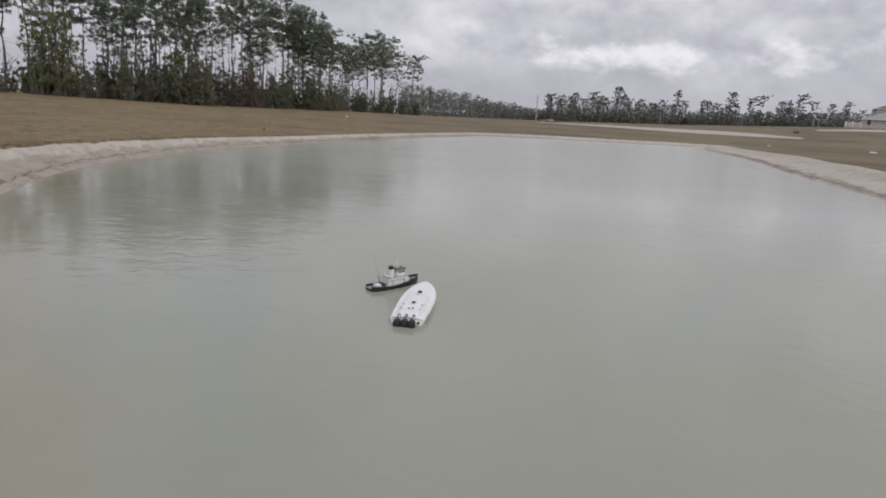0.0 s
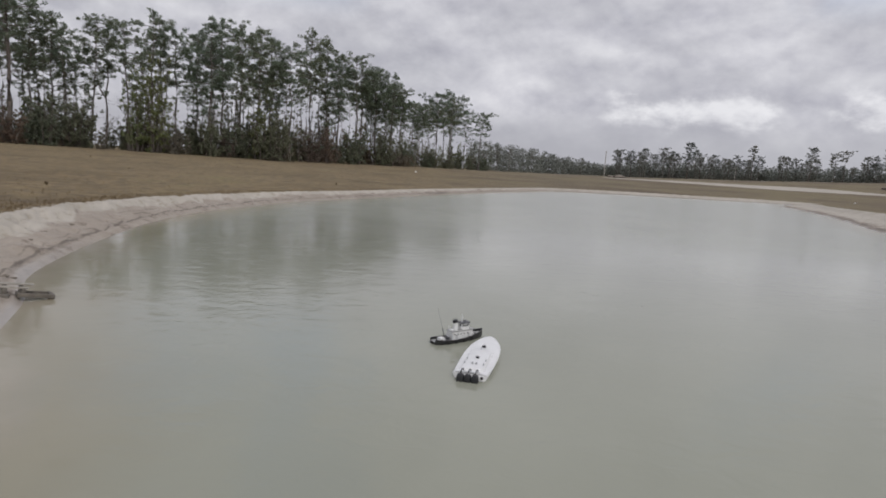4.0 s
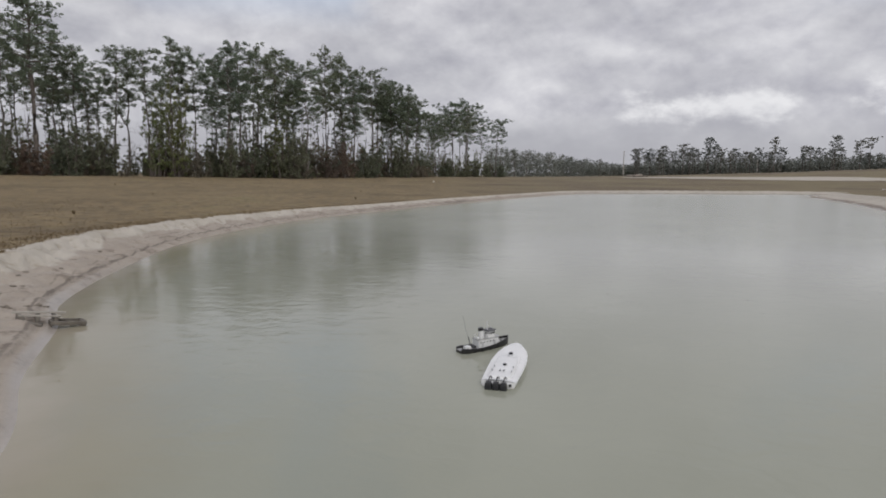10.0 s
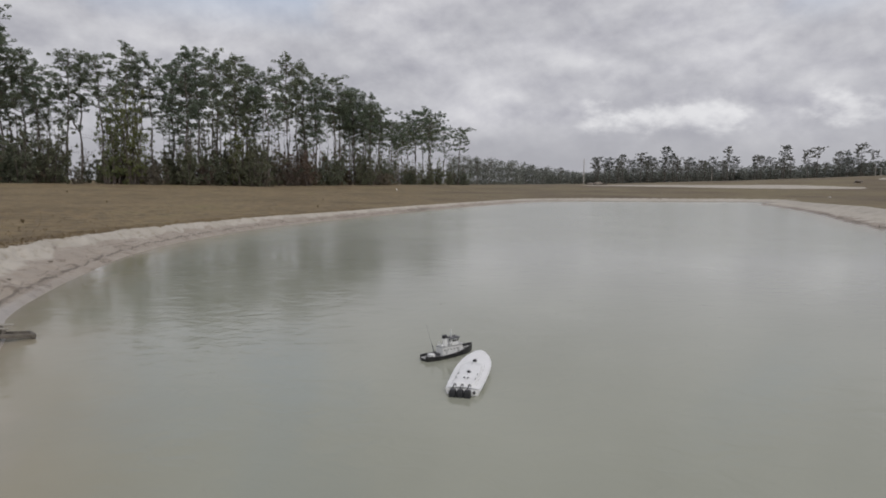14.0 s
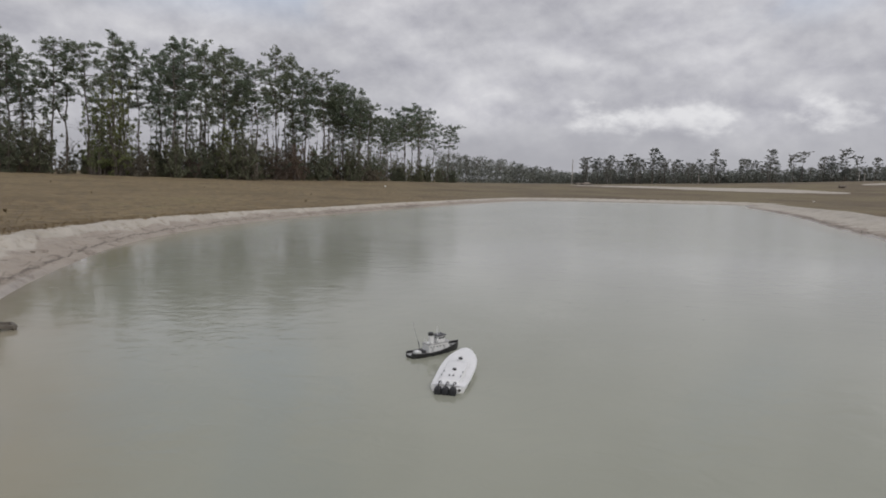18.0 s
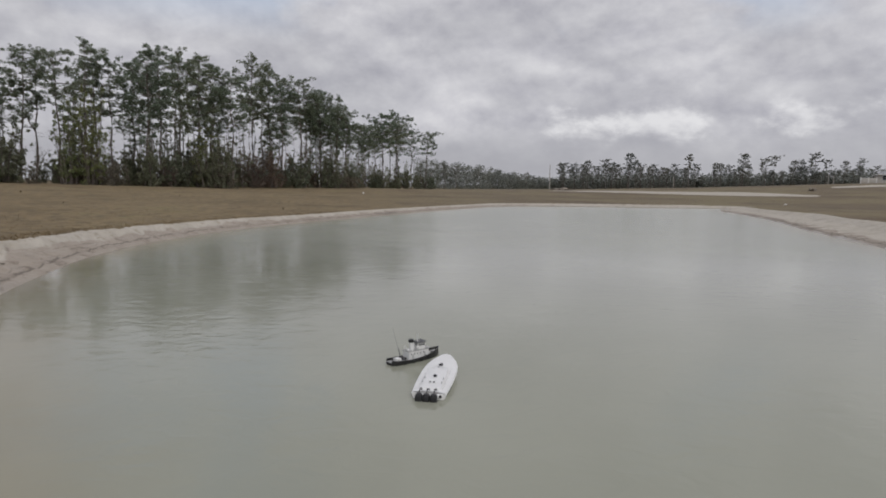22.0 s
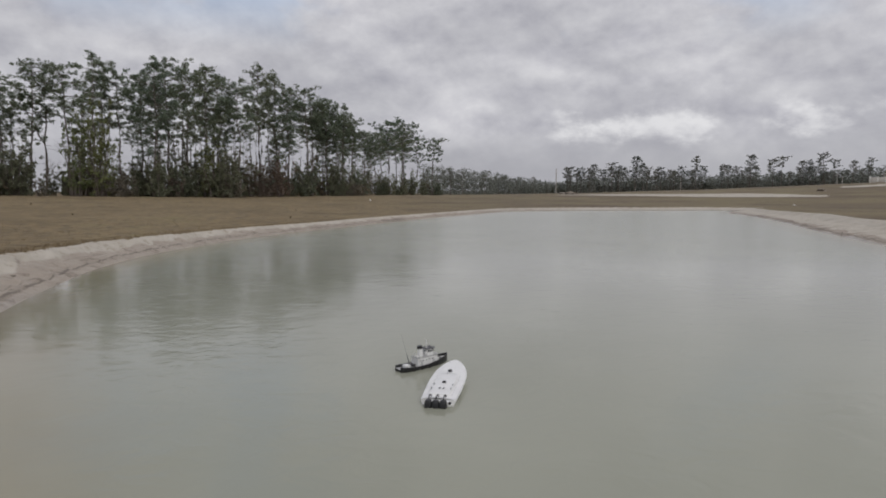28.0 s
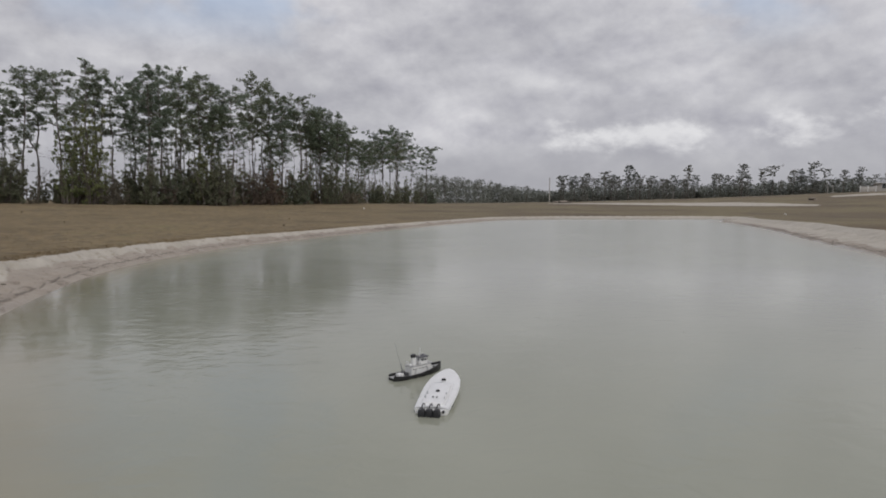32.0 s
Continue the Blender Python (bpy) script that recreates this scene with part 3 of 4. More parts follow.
    me.polygons.foreach_set("loop_start", np.arange(0, quads.size, 4, dtype=np.int32))
    me.update(calc_edges=True)
    for key, v in attrs.items():
        me.attributes.new(key, "FLOAT", "POINT").data.foreach_set("value", v.astype(np.float32))
    me.shade_smooth()
    me.validate()
    me.materials.append(mat)
    return new(name, me)


def build_water():
    xs, ys = np.arange(-12, 34, 0.5), np.arange(-1, 74, 0.5)
    X, Y = np.meshgrid(xs, ys)
    d, _, _ = shore_distance(X, Y)
    n = len(xs)
    i, j = np.meshgrid(np.arange(len(ys) - 1), np.arange(n - 1), indexing="ij")
    quads = np.stack([i * n + j, i * n + j + 1, (i + 1) * n + j + 1, (i + 1) * n + j], -1).reshape(-1, 4)
    quads = quads[(d[quads] < 0.9).any(1)]
    used, flat = np.unique(quads, return_inverse=True)
    v = np.stack([X.ravel(), Y.ravel(), np.zeros(X.size)], 1)[used]
    depth = np.clip(-d[used] * 0.35, 0, 3)
    ob = mesh_from_arrays("water", v, flat.reshape(-1, 4), M_WATER, dict(depth=depth))
    return tagged(ob, "milky grey-green pond water with small wind ripples", "water", kind="structure")


def height(x, y):
    return float(land([x], [y])[0][0])


def bearing(az, r):
    """The place at a compass angle (degrees right of ahead) and distance from the viewpoint."""
    return r * math.sin(radians(az)), r * math.cos(radians(az))


build_ground()
build_water()


# ---------------------------------------------------------------- trees
class Leaves:
    """Gathers many small leaf blades into one mesh."""

    def __init__(self, rng):
        self.v, self.f, self.rng = [], [], rng

    def clump(self, c, size, count, blade):
        """A tuft of blades in a flattened ball of the given half sizes."""
        rg = self.rng
        for _ in range(count):
            d = Vector((rg.gauss(0, 1), rg.gauss(0, 1), rg.gauss(0, 1))).normalized() * rg.random() ** 0.45
            p = Vector(c) + Vector((d.x * size[0], d.y * size[1], d.z * size[2]))
            a = Vector((rg.uniform(-1, 1), rg.uniform(-1, 1), rg.uniform(-0.35, 0.8))).normalized()
            b = a.cross(Vector((rg.uniform(-1, 1), rg.uniform(-1, 1), rg.uniform(-1, 1)))).normalized()
            s = blade * rg.uniform(0.6, 1.35)
            a, b = a * s, b * s * rg.uniform(0.28, 0.55)
            n = len(self.v)
            self.v += [tuple(p - a), tuple(p + b), tuple(p + a), tuple(p - b)]
            self.f.append((n, n + 1, n + 2, n + 3))


def bent(p, q, rng, wob, n=4):
    """Points from p to q with a slight wander."""
    p, q = Vector(p), Vector(q)
    out = []
    for i in range(n + 1):
        t = i / n
        o = Vector((rng.uniform(-1, 1), rng.uniform(-1, 1), rng.uniform(-0.3, 0.3))) * wob * math.sin(math.pi * t)
        out.append(p.lerp(q, t) + o)
    return out


def pine(seed, tall=18.0, bare=0.52, spread=2.6, limbs=26, thick=0.17, tufts=1.0, lean=0.6, blade=0.15, needles=None, fork=False, flat=0.0):
    """A slash pine: long bare trunk, dead stubs and twigs, and an open crown of needle tufts carried on spreading limbs."""
    rg = random.Random(seed)
    thing = new("pine_tree")
    top = Vector((rg.uniform(-lean, lean), rg.uniform(-lean, lean), tall * 0.97))
    spine = [Vector((0, 0, -0.4))] + bent((0, 0, 0), top, rg, 0.22, 9)
    wood = [tube(spine, [thick * 1.25] + [thick * (1.12 - 0.95 * i / 9) for i in range(10)], 7)]
    leaves = Leaves(rg)

    def along(t):
        s = t * 9
        i = min(int(s), 8)
        return spine[1 + i].lerp(spine[2 + i], s - i)

    def limb(base, a, reach, rise, r):
        """A bough that droops a little and carries tufts on its twigs."""
        tip = base + Vector((math.cos(a) * reach, math.sin(a) * reach, reach * rise))
        path = bent(base, tip, rg, 0.10 + reach * 0.05, 4)
        wood.append(tube(path, [r, r * 0.8, r * 0.6, r * 0.42, r * 0.2], 4, False))
        n = max(2, int((2.0 + reach * 2.0) * tufts * rg.uniform(0.7, 1.25)))
        for k in range(n):
            q = 0.40 + 0.62 * (k + rg.random()) / n
            c = base.lerp(tip, q) + Vector((rg.gauss(0, 0.26), rg.gauss(0, 0.26), rg.gauss(0.12, 0.16))) * (0.6 + reach * 0.28)
            z = rg.uniform(0.25, 0.52)
            leaves.clump(c, (z, z, z * 0.72), int(10 + 36 * z), blade)
            if k % 2:
                wood.append(tube([base.lerp(tip, q * 0.8), c], [r * 0.28, r * 0.12], 3, False))
    turn = rg.uniform(0, 6.28)
    for i in range(limbs):
        u = ((i + rg.random()) / limbs) ** 0.80
        t = bare + (1 - bare) * u
        turn += 2.4 + rg.uniform(-0.6, 0.6)
        full = 0.30 + 0.80 * math.sin(math.pi * (0.10 + (0.72 - 0.22 * flat) * u))
        reach = spread * full * rg.choice((0.45, 0.7, 0.85, 1.0, 1.15))
        limb(along(min(t * 0.985, 0.985)), turn, reach, rg.uniform(0.0, 0.5) * (1 - 0.6 * flat), thick * 0.34)
    for k in range(5):
        a, o = rg.uniform(0, 6.28), rg.uniform(0, 0.5)
        leaves.clump(along(1.0) + Vector((math.cos(a) * o, math.sin(a) * o, rg.uniform(-0.5, 0.35))), (0.36, 0.36, 0.30), 20, blade)
    for i in range(9):          # dead stubs below the crown
        t = rg.uniform(0.20, bare)
        a, base = rg.uniform(0, 6.28), along(t)
        l = rg.uniform(0.3, 1.6)
        wood.append(tube([base, base + Vector((math.cos(a) * l, math.sin(a) * l, l * rg.uniform(-0.2, 0.4)))], [thick * 0.18, thick * 0.05], 4, False))
    if fork:                    # a second stem that leaves the trunk low down
        base = along(0.42)
        tip = base + Vector((rg.choice((-1, 1)) * tall * 0.16, 0.4, tall * 0.34))
        wood.append(tube(bent(base, tip, rg, 0.3, 5), [thick * (0.7 - 0.1 * i) for i in range(6)], 6, False))
        for k in range(8):
            limb(base.lerp(tip, rg.uniform(0.7, 1.0)), k * 2.4, rg.uniform(0.8, 1.9), rg.uniform(0.1, 0.6), thick * 0.25)
    part("trunk", merge(*wood), M_BARK, thing)
    raw("crown", leaves.v, leaves.f, needles or M_NEEDLE, thing)
    return thing


def shrub(seed, tall=4.0, wide=2.4, clumps=26, dense=44, mat=None, blade=0.17, big=False):
    """An understorey bush of several stems, ragged on top, with thin places in it."""
    rg = random.Random(seed)
    thing = new("shrub")
    leaves, wood = Leaves(rg), []
    stems = [(rg.uniform(0, 6.28), wide * rg.random() ** 0.7, tall * rg.uniform(0.55, 1.0)) for _ in range(max(5, clumps // 4))]
    for a, rr, h in stems:
        tip = Vector((math.cos(a) * rr, math.sin(a) * rr, h))
        foot = Vector((tip.x * 0.45, tip.y * 0.45, -0.2))
        wood.append(tube(bent(foot, tip, rg, 0.2, 3), [0.06, 0.05, 0.035, 0.015], 4, False))
        for k in range(9):
            q = 0.10 + 0.92 * (k + rg.random()) / 9
            s = rg.uniform(0.22, 0.52) * (1.25 - 0.6 * q) * (0.65 + wide * 0.14)
            o = 0.62 * (1.15 - 0.7 * q)
            c = foot.lerp(tip, q) + Vector((rg.gauss(0, o), rg.gauss(0, o), rg.gauss(0, 0.2)))
            c.z = max(c.z, 0.12)
            leaves.clump(c, (s, s, s * 0.85), int(dense * (0.35 + s)), blade)
    for stem in (wood if big else [merge(*wood)]):
        part("stem", stem, M_BARK, thing)
    raw("foliage", leaves.v, leaves.f, mat or M_LEAF, thing)
    return thing


def bare_tree(seed, tall=9.0, mat=None):
    """A thin leafless hardwood."""
    rg = random.Random(seed)
    thing = new("bare_tree")
    wood = []

    def grow(p, d, length, r, level):
        q = p + d * length
        wood.append(tube(bent(p, q, rg, length * 0.04, 3), [r, r * 0.85, r * 0.72, r * 0.6], 5 if level < 2 else 3, False))
        if level < 4:
            for _ in range(rg.choice((2, 3, 3))):
                e = (d + Vector((rg.uniform(-1, 1), rg.uniform(-1, 1), rg.uniform(-0.1, 0.5))) * 0.62).normalized()
                grow(p.lerp(q, rg.uniform(0.55, 1.0)), e, length * rg.uniform(0.5, 0.75), r * 0.55, level + 1)
    grow(Vector((0, 0, -0.2)), Vector((rg.uniform(-.1, .1), 0, 1)).normalized(), tall * 0.42, 0.10, 0)
    part("trunk", merge(*wood), mat or M_BARK_PALE, thing)
    return thing


def stand(thing, x, y, size=1.0, turn=0.0, tall=1.0):
    """Copies a tree to its place on the ground."""
    m = pose(x, y, height(x, y) - 0.05, 0, 0, turn) @ Matrix.Diagonal((size, size, size * tall, 1))
    return copy_thing(thing, m)


PINES = [pine(11, 18, 0.40, 2.5, 28), pine(12, 18, 0.52, 3.0, 26), pine(13, 18, 0.30, 2.1, 30, thick=0.15), pine(14, 18, 0.58, 3.0, 24),
         pine(15, 18, 0.34, 2.7, 34), pine(16, 18, 0.50, 3.2, 27, lean=1.0), pine(17, 18, 0.66, 1.8, 11, thick=0.14, tufts=0.8),
         pine(18, 18, 0.60, 2.2, 18, fork=True), pine(19, 18, 0.56, 3.6, 25, lean=0.9, flat=1.0, tufts=1.3), pine(20, 18, 0.30, 2.9, 40, tufts=1.05), pine(21, 18, 0.42, 2.3, 30, thick=0.24, tufts=1.1)]
for n, t in enumerate(PINES):
    tagged(t, "tall slash pine with bare grey-brown trunk and open green crown" if n != 7 else "forked slash pine with two slender stems and sparse crown", "tree", "pines along the field")
SHRUBS = [shrub(21, 5.0, 2.2, 34), shrub(22, 6.2, 2.4, 40), shrub(23, 3.6, 2.6, 34), shrub(24, 4.0, 2.2, 28, mat=M_LEAF_DRY), shrub(25, 2.6, 2.6, 30, mat=M_LEAF_DRY)]
for n, t in enumerate(SHRUBS):
    tagged(t, "dense dark green understorey shrub at the wood's edge" if n < 3 else "brownish half-bare shrub at the wood's edge", "shrub", "shrubs at the wood's edge")
YOUNG = [shrub(26, 9.0, 1.7, 34, 26, M_LEAF_OLIVE), shrub(27, 10.5, 1.9, 38, 26), shrub(28, 7.5, 1.8, 30, 20, M_LEAF_DRY)]
for t in YOUNG:
    t.name = "young_tree"
    tagged(t, "slender young hardwood with thin foliage under the pines", "tree", "young trees under the pines")
BARE = [bare_tree(31), bare_tree(32, 11), bare_tree(33, 7.5)]
for t in BARE:
    tagged(t, "thin leafless hardwood tree among the pines", "tree", "bare trees in the wood")

# the wood's edge: compass angle and how steeply each crown stands above the eye
EDGE = [(-44.5, .169), (-42.8, .188), (-41.9, .166), (-39.8, .237), (-38.6, .164), (-37.3, .166), (-34.5, .169), (-33.5, .169), (-31.9, .165),
        (-30.3, .186), (-29.4, .180), (-28.3, .163), (-26.9, .163), (-25.8, .180), (-24.8, .189), (-23.3, .178), (-22.0, .179), (-20.7, .169),
        (-19.1, .160), (-17.5, .181), (-16.0, .173), (-15.0, .149), (-13.3, .154), (-11.6, .142), (-10.3, .136), (-9.4, .111), (-7.4, .093),
        (-6.1, .110), (-4.9, .113), (-3.5, .086), (-2.2, .086)]
rng = random.Random(5)


def wood_edge(az):
    """How far off the wood's edge lies."""
    return float(np.interp(az, [-60, -40, -20, -10, -2, 3], [92, 98, 104, 122, 168, 190]))


OAKS = [shrub(61, 10.0, 2.6, 70, 30, M_LEAF_OLIVE, big=True), shrub(62, 6.0, 3.2, 64, 34, big=True), shrub(63, 5.0, 2.8, 56, 30, M_LEAF_RUSSET, big=True)]
for t, words in zip(OAKS, ("broad olive-green young oak in front of the pines", "wide dark green thicket at the wood's edge", "russet-brown half-dead thicket at the wood's edge")):
    t.name = "thicket"
    tagged(t, words, "shrub", "thickets along the wood")
FRONT = [(-37.6, OAKS[1], 1.15, 1.1), (-35.6, OAKS[1], 1.25, 1.0), (-31.4, OAKS[0], 1.25, 0.9), (-29.9, OAKS[0], 1.45, 0.95), (-30.6, OAKS[2], 0.9, 0.8),
         (-21.6, OAKS[0], 1.0, 0.85), (-20.2, OAKS[1], 1.2, 0.9), (-17.0, OAKS[2], 1.15, 0.8), (-15.6, OAKS[2], 1.25, 0.8), (-13.4, OAKS[1], 1.0, 0.9), (-10.6, OAKS[1], 1.1, 0.9),
         (-24.4, OAKS[2], 0.7, 0.7), (-42.5, OAKS[1], 1.2, 1.0), (-40.0, OAKS[2], 0.9, 1.0), (-6.6, OAKS[1], 0.9, 0.8), (-45.0, OAKS[0], 1.1, 1.0)]


def thin_place(a):
    """Where the wood is so thin that the sky shows between the stems."""
    return -35.4 < a < -31.9 or -28.7 < a < -27.7


def plant_wood():
    for n, (az, rise) in enumerate(EDGE):
        r = wood_edge(az) + rng.uniform(0, 8)
        x, y = bearing(az, r)
        tall = (r * rise + 1.8 - height(x, y)) * 1.055
        kind = PINES[7] if n == 7 else PINES[10] if n == 3 else PINES[9] if n in (5, 12, 13, 16, 17, 20, 23) else PINES[n * 3 % 7] if az < -9 else PINES[(8, 8, 5)[n % 3]]
        stand(kind, x, y, tall / 18.2 * (0.94 if n == 7 else 1), rng.uniform(0, 360))
    for az in np.arange(-58, -45, 1.3):
        r = wood_edge(az) + rng.uniform(0, 9)
        x, y = bearing(az, r)
        stand(rng.choice(PINES[:7]), x, y, rng.uniform(0.85, 1.15), rng.uniform(0, 360))
    # the rows behind, a little lower than the edge
    crest = np.array(EDGE).T
    for az in np.arange(-57, -3, 2.6):
        a = az + rng.uniform(-0.4, 0.4)
        if thin_place(a):
            continue
        r = wood_edge(a) + rng.uniform(6, 34)
        rise = float(np.interp(a, crest[0], crest[1])) * rng.uniform(0.60, 0.92)
        x, y = bearing(a, r)
        stand(PINES[rng.choice((0, 1, 3, 5, 6))], x, y, max(0.4, (r * rise + 0.5) / 18.2), rng.uniform(0, 360))
    for az in np.arange(-57, -1, 0.52):
        a = az + rng.uniform(-0.4, 0.4)
        r = wood_edge(a) + rng.uniform(-2, 12)
        x, y = bearing(a, r)
        k = 0.55 if thin_place(a) else 1.0
        stand(rng.choice(SHRUBS), x, y, k * rng.uniform(0.6, 1.15), rng.uniform(0, 360), rng.uniform(0.85, 1.6))
    for az in np.arange(-13, -4.4, 0.75):          # the wood's far end stands closer together
        r = wood_edge(az) + rng.uniform(2, 14)
        rise = float(np.interp(az, crest[0], crest[1])) * rng.uniform(0.80, 0.98)
        x, y = bearing(az + rng.uniform(-0.25, 0.25), r)
        stand(PINES[rng.choice((8, 1, 3))], x, y, max(0.4, (r * rise + 0.5) / 18.2), rng.uniform(0, 360))
    # slender trunks that stand among them, crowned only at the tip
    for az in np.arange(-46, -8, 0.8):
        a = az + rng.uniform(-0.35, 0.35)
        if thin_place(a):
            continue
        r = wood_edge(a) + rng.uniform(3, 26)
        rise = float(np.interp(a, crest[0], crest[1])) * rng.uniform(0.55, 0.92)
        x, y = bearing(a, r)
        stand(PINES[rng.choice((6, 6, 6, 6, 3))], x, y, max(0.4, (r * rise + 0.5) / 18.2), rng.uniform(0, 360))
    for az in np.arange(-56, -2, 1.0):
        a = az + rng.uniform(-0.5, 0.5)
        if thin_place(a):
            continue
        r = wood_edge(a) + rng.uniform(2, 22)
        x, y = bearing(a, r)
        stand(rng.choice(YOUNG), x, y, float(np.interp(a, [-20, -8], [1.0, 0.8])) * rng.uniform(0.6, 1.25), rng.uniform(0, 360))
    # broader hardwoods and thickets that stand forward of the pines: compass angle, pattern, height, breadth against height
    for az, kind, tall, broad in FRONT:
        r = wood_edge(az) + rng.uniform(-3, 1)
        x, y = bearing(az, r)
        stand(kind, x, y, broad, rng.uniform(0, 360), tall / broad)
    for az in np.arange(-50, -4, 2.1):
        a = az + rng.uniform(-0.8, 0.8)
        r = wood_edge(a) + rng.uniform(0, 14)
        x, y = bearing(a, r)
        stand(rng.choice(BARE), x, y, rng.uniform(0.7, 1.2), rng.uniform(0, 360))


plant_wood()

# far pines on the rise: compass angle and steepness above the eye
RISE = [(10.3, .043), (11.2, .036), (12.4, .047), (13.3, .038), (13.9, .049), (14.7, .044), (15.9, .059), (16.5, .048), (17.6, .039), (18.8, .038),
        (19.7, .043), (20.8, .057), (21.3, .043), (23.0, .045), (24.9, .058), (25.4, .042), (26.6, .051), (27.2, .055), (28.7, .048), (29.2, .049),
        (30.1, .058), (30.8, .049), (32.0, .047), (33.1, .050), (34.1, .040), (34.8, .041), (36.2, .046), (37.5, .05), (39, .044)]
MIDDLE = [(-0.5, .037), (0.6, .035), (2.6, .030), (3.9, .021), (5.5, .023), (7.0, .027), (8.3, .014)]


def far_pines():
    kinds = [pine(40 + k, 18, bare, spread, limbs, thick=0.22, needles=M_NEEDLE_HAZE, blade=0.26, tufts=0.8)
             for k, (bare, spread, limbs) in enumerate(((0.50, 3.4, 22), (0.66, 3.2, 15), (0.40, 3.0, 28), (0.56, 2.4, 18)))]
    for t in kinds:
        tagged(t, "distant pine with a slender trunk and tufted crown", "tree", "distant pines on the rise")
    for n, (az, rise) in enumerate(RISE):
        r = 300 + rng.uniform(0, 22)
        x, y = bearing(az, r)
        stand(kinds[n % 4], x, y, (r * rise + 1.8 - height(x, y)) / 18.2, rng.uniform(0, 360))
    for k in range(84):                            # lesser pines between them
        az, r = rng.uniform(10, 40), rng.uniform(305, 335)
        x, y = bearing(az, r)
        stand(kinds[k % 4], x, y, (r * rng.uniform(0.027, 0.043) + 1.8 - height(x, y)) / 18.2, rng.uniform(0, 360))
    for n, (az, rise) in enumerate(MIDDLE):
        r = wood_edge(az) + rng.uniform(10, 40)
        x, y = bearing(az, r)
        stand(kinds[(n + 2) % 3], x, y, (r * rise + 1.8 - height(x, y)) / 18.2, rng.uniform(0, 360))
    return kinds


def far_woods():
    """The low continuous woods along the skyline."""
    rg = random.Random(77)
    leaves = Leaves(rg)
    for az in np.arange(-3, 44, 0.16):
        for _ in range(3):
            r = 325 + rg.uniform(0, 25) if az > 9 else float(np.interp(az, [-3, 9], [190, 330])) + rg.uniform(0, 20)
            x, y = bearing(az + rg.uniform(-.1, .1), r)
            top = float(np.interp(az, [-3, 0, 3, 6, 9, 11, 20, 34, 44], [.042, .036, .031, .022, .014, .021, .024, .031, .033])) * r * rg.uniform(0.55, 1.1) + 1.8
            g = height(x, y)
            for k in range(4):
                z = g + (top - g) * (0.12 + 0.85 * k / 3)
                s = r / 300 * rg.uniform(1.0, 2.0)
                leaves.clump((x, y, z), (s, s, s * 0.9), 22, 0.5 * r / 300)
    # the belt's pale foliage colour has the haze in it
    ob = raw("far_woods", leaves.v, leaves.f, M_NEEDLE_HAZE)
    tagged(ob, "low grey-green belt of distant woodland on the skyline", "woodland", kind="stuff")


KINDS = far_pines()
far_woods()
for t in PINES + SHRUBS + YOUNG + OAKS + BARE + KINDS:      # the patterns themselves take a place deep in the wood
    a = rng.uniform(-58, -46)
    x, y = bearing(a, rng.uniform(112, 140))
    t.matrix_basis = pose(x, y, height(x, y) - 0.05, 0, 0, rng.uniform(0, 360))


# ---------------------------------------------------------------- far things
def utility_pole(x, y, tall, r=0.16, arm=True, label="weathered grey wooden utility pole"):
    thing = new("utility_pole")
    thing.matrix_basis = pose(x, y, height(x, y), 0, 0, 35)
    part("shaft", tube([(0, 0, -0.5), (0, 0, tall * 0.5), (0, 0, tall)], [r, r * 0.85, r * 0.65], 10), M_POLE, thing)
    if arm:
        part("crossarm", box((1.3, 0.10, 0.12), (0, 0.12, tall - 0.6), 0.01), M_POLE, thing)
        for s in (-0.5, 0.5):
            part("insulator", tube([(s, 0.12, tall - 0.54), (s, 0.12, tall - 0.40), (s, 0.12, tall - 0.33)], [0.05, 0.06, 0.03], 8), M_STEEL, thing)
    return tagged(thing, label, "pole")


utility_pole(*bearing(9.05, 265), 10.2, 0.22, False)
utility_pole(*bearing(19.6, 285), 6.0, 0.14, False, "slim pale pole beside the far pines")
utility_pole(*bearing(31.0, 262), 4.0, 0.16, False, "slim pale pole beside the far pines")
utility_pole(*bearing(31.35, 262), 3.4, 0.16, False, "slim pale pole beside the far pines")


def window(parent, x, y, z, w, h, turn):
    t = Matrix.Translation((x, y, z)) @ Matrix.Rotation(radians(turn), 4, "Z")
    win = new("window")
    win.parent = parent
    win.matrix_basis = t
    part("pane", box((w, 0.03, h), (0, 0, 0)), M_GLASS, win)
    f = 0.10
    part("window_frame", merge(box((w + 2 * f, 0.08, f), (0, -0.03, h / 2 + f / 2)), box((w + 2 * f, 0.08, f), (0, -0.03, -h / 2 - f / 2)),
                               box((f, 0.08, h), (-w / 2 - f / 2, -0.03, 0)), box((f, 0.08, h), (w / 2 + f / 2, -0.03, 0)), box((w, 0.05, 0.05), (0, -0.03, 0))), M_TRIM, win)
    return win


def hip_roof(w, d, z, rise, over, ridge):
    bm = bmesh.new()
    a, b = w / 2 + over, d / 2 + over
    lo = [bm.verts.new(p) for p in ((-a, -b, z - 0.18), (a, -b, z - 0.18), (a, b, z - 0.18), (-a, b, z - 0.18))]
    mi = [bm.verts.new(p) for p in ((-a, -b, z), (a, -b, z), (a, b, z), (-a, b, z))]
    r0, r1 = bm.verts.new((-ridge / 2, 0, z + rise)), bm.verts.new((ridge / 2, 0, z + rise))
    bm.faces.new(lo[::-1])
    for k in range(4):
        bm.faces.new((lo[k], lo[(k + 1) % 4], mi[(k + 1) % 4], mi[k]))
    bm.faces.new((mi[0], mi[1], r1, r0))
    bm.faces.new((mi[2], mi[3], r0, r1))
    bm.faces.new((mi[1], mi[2], r1))
    bm.faces.new((mi[3], mi[0], r0))
    return bm


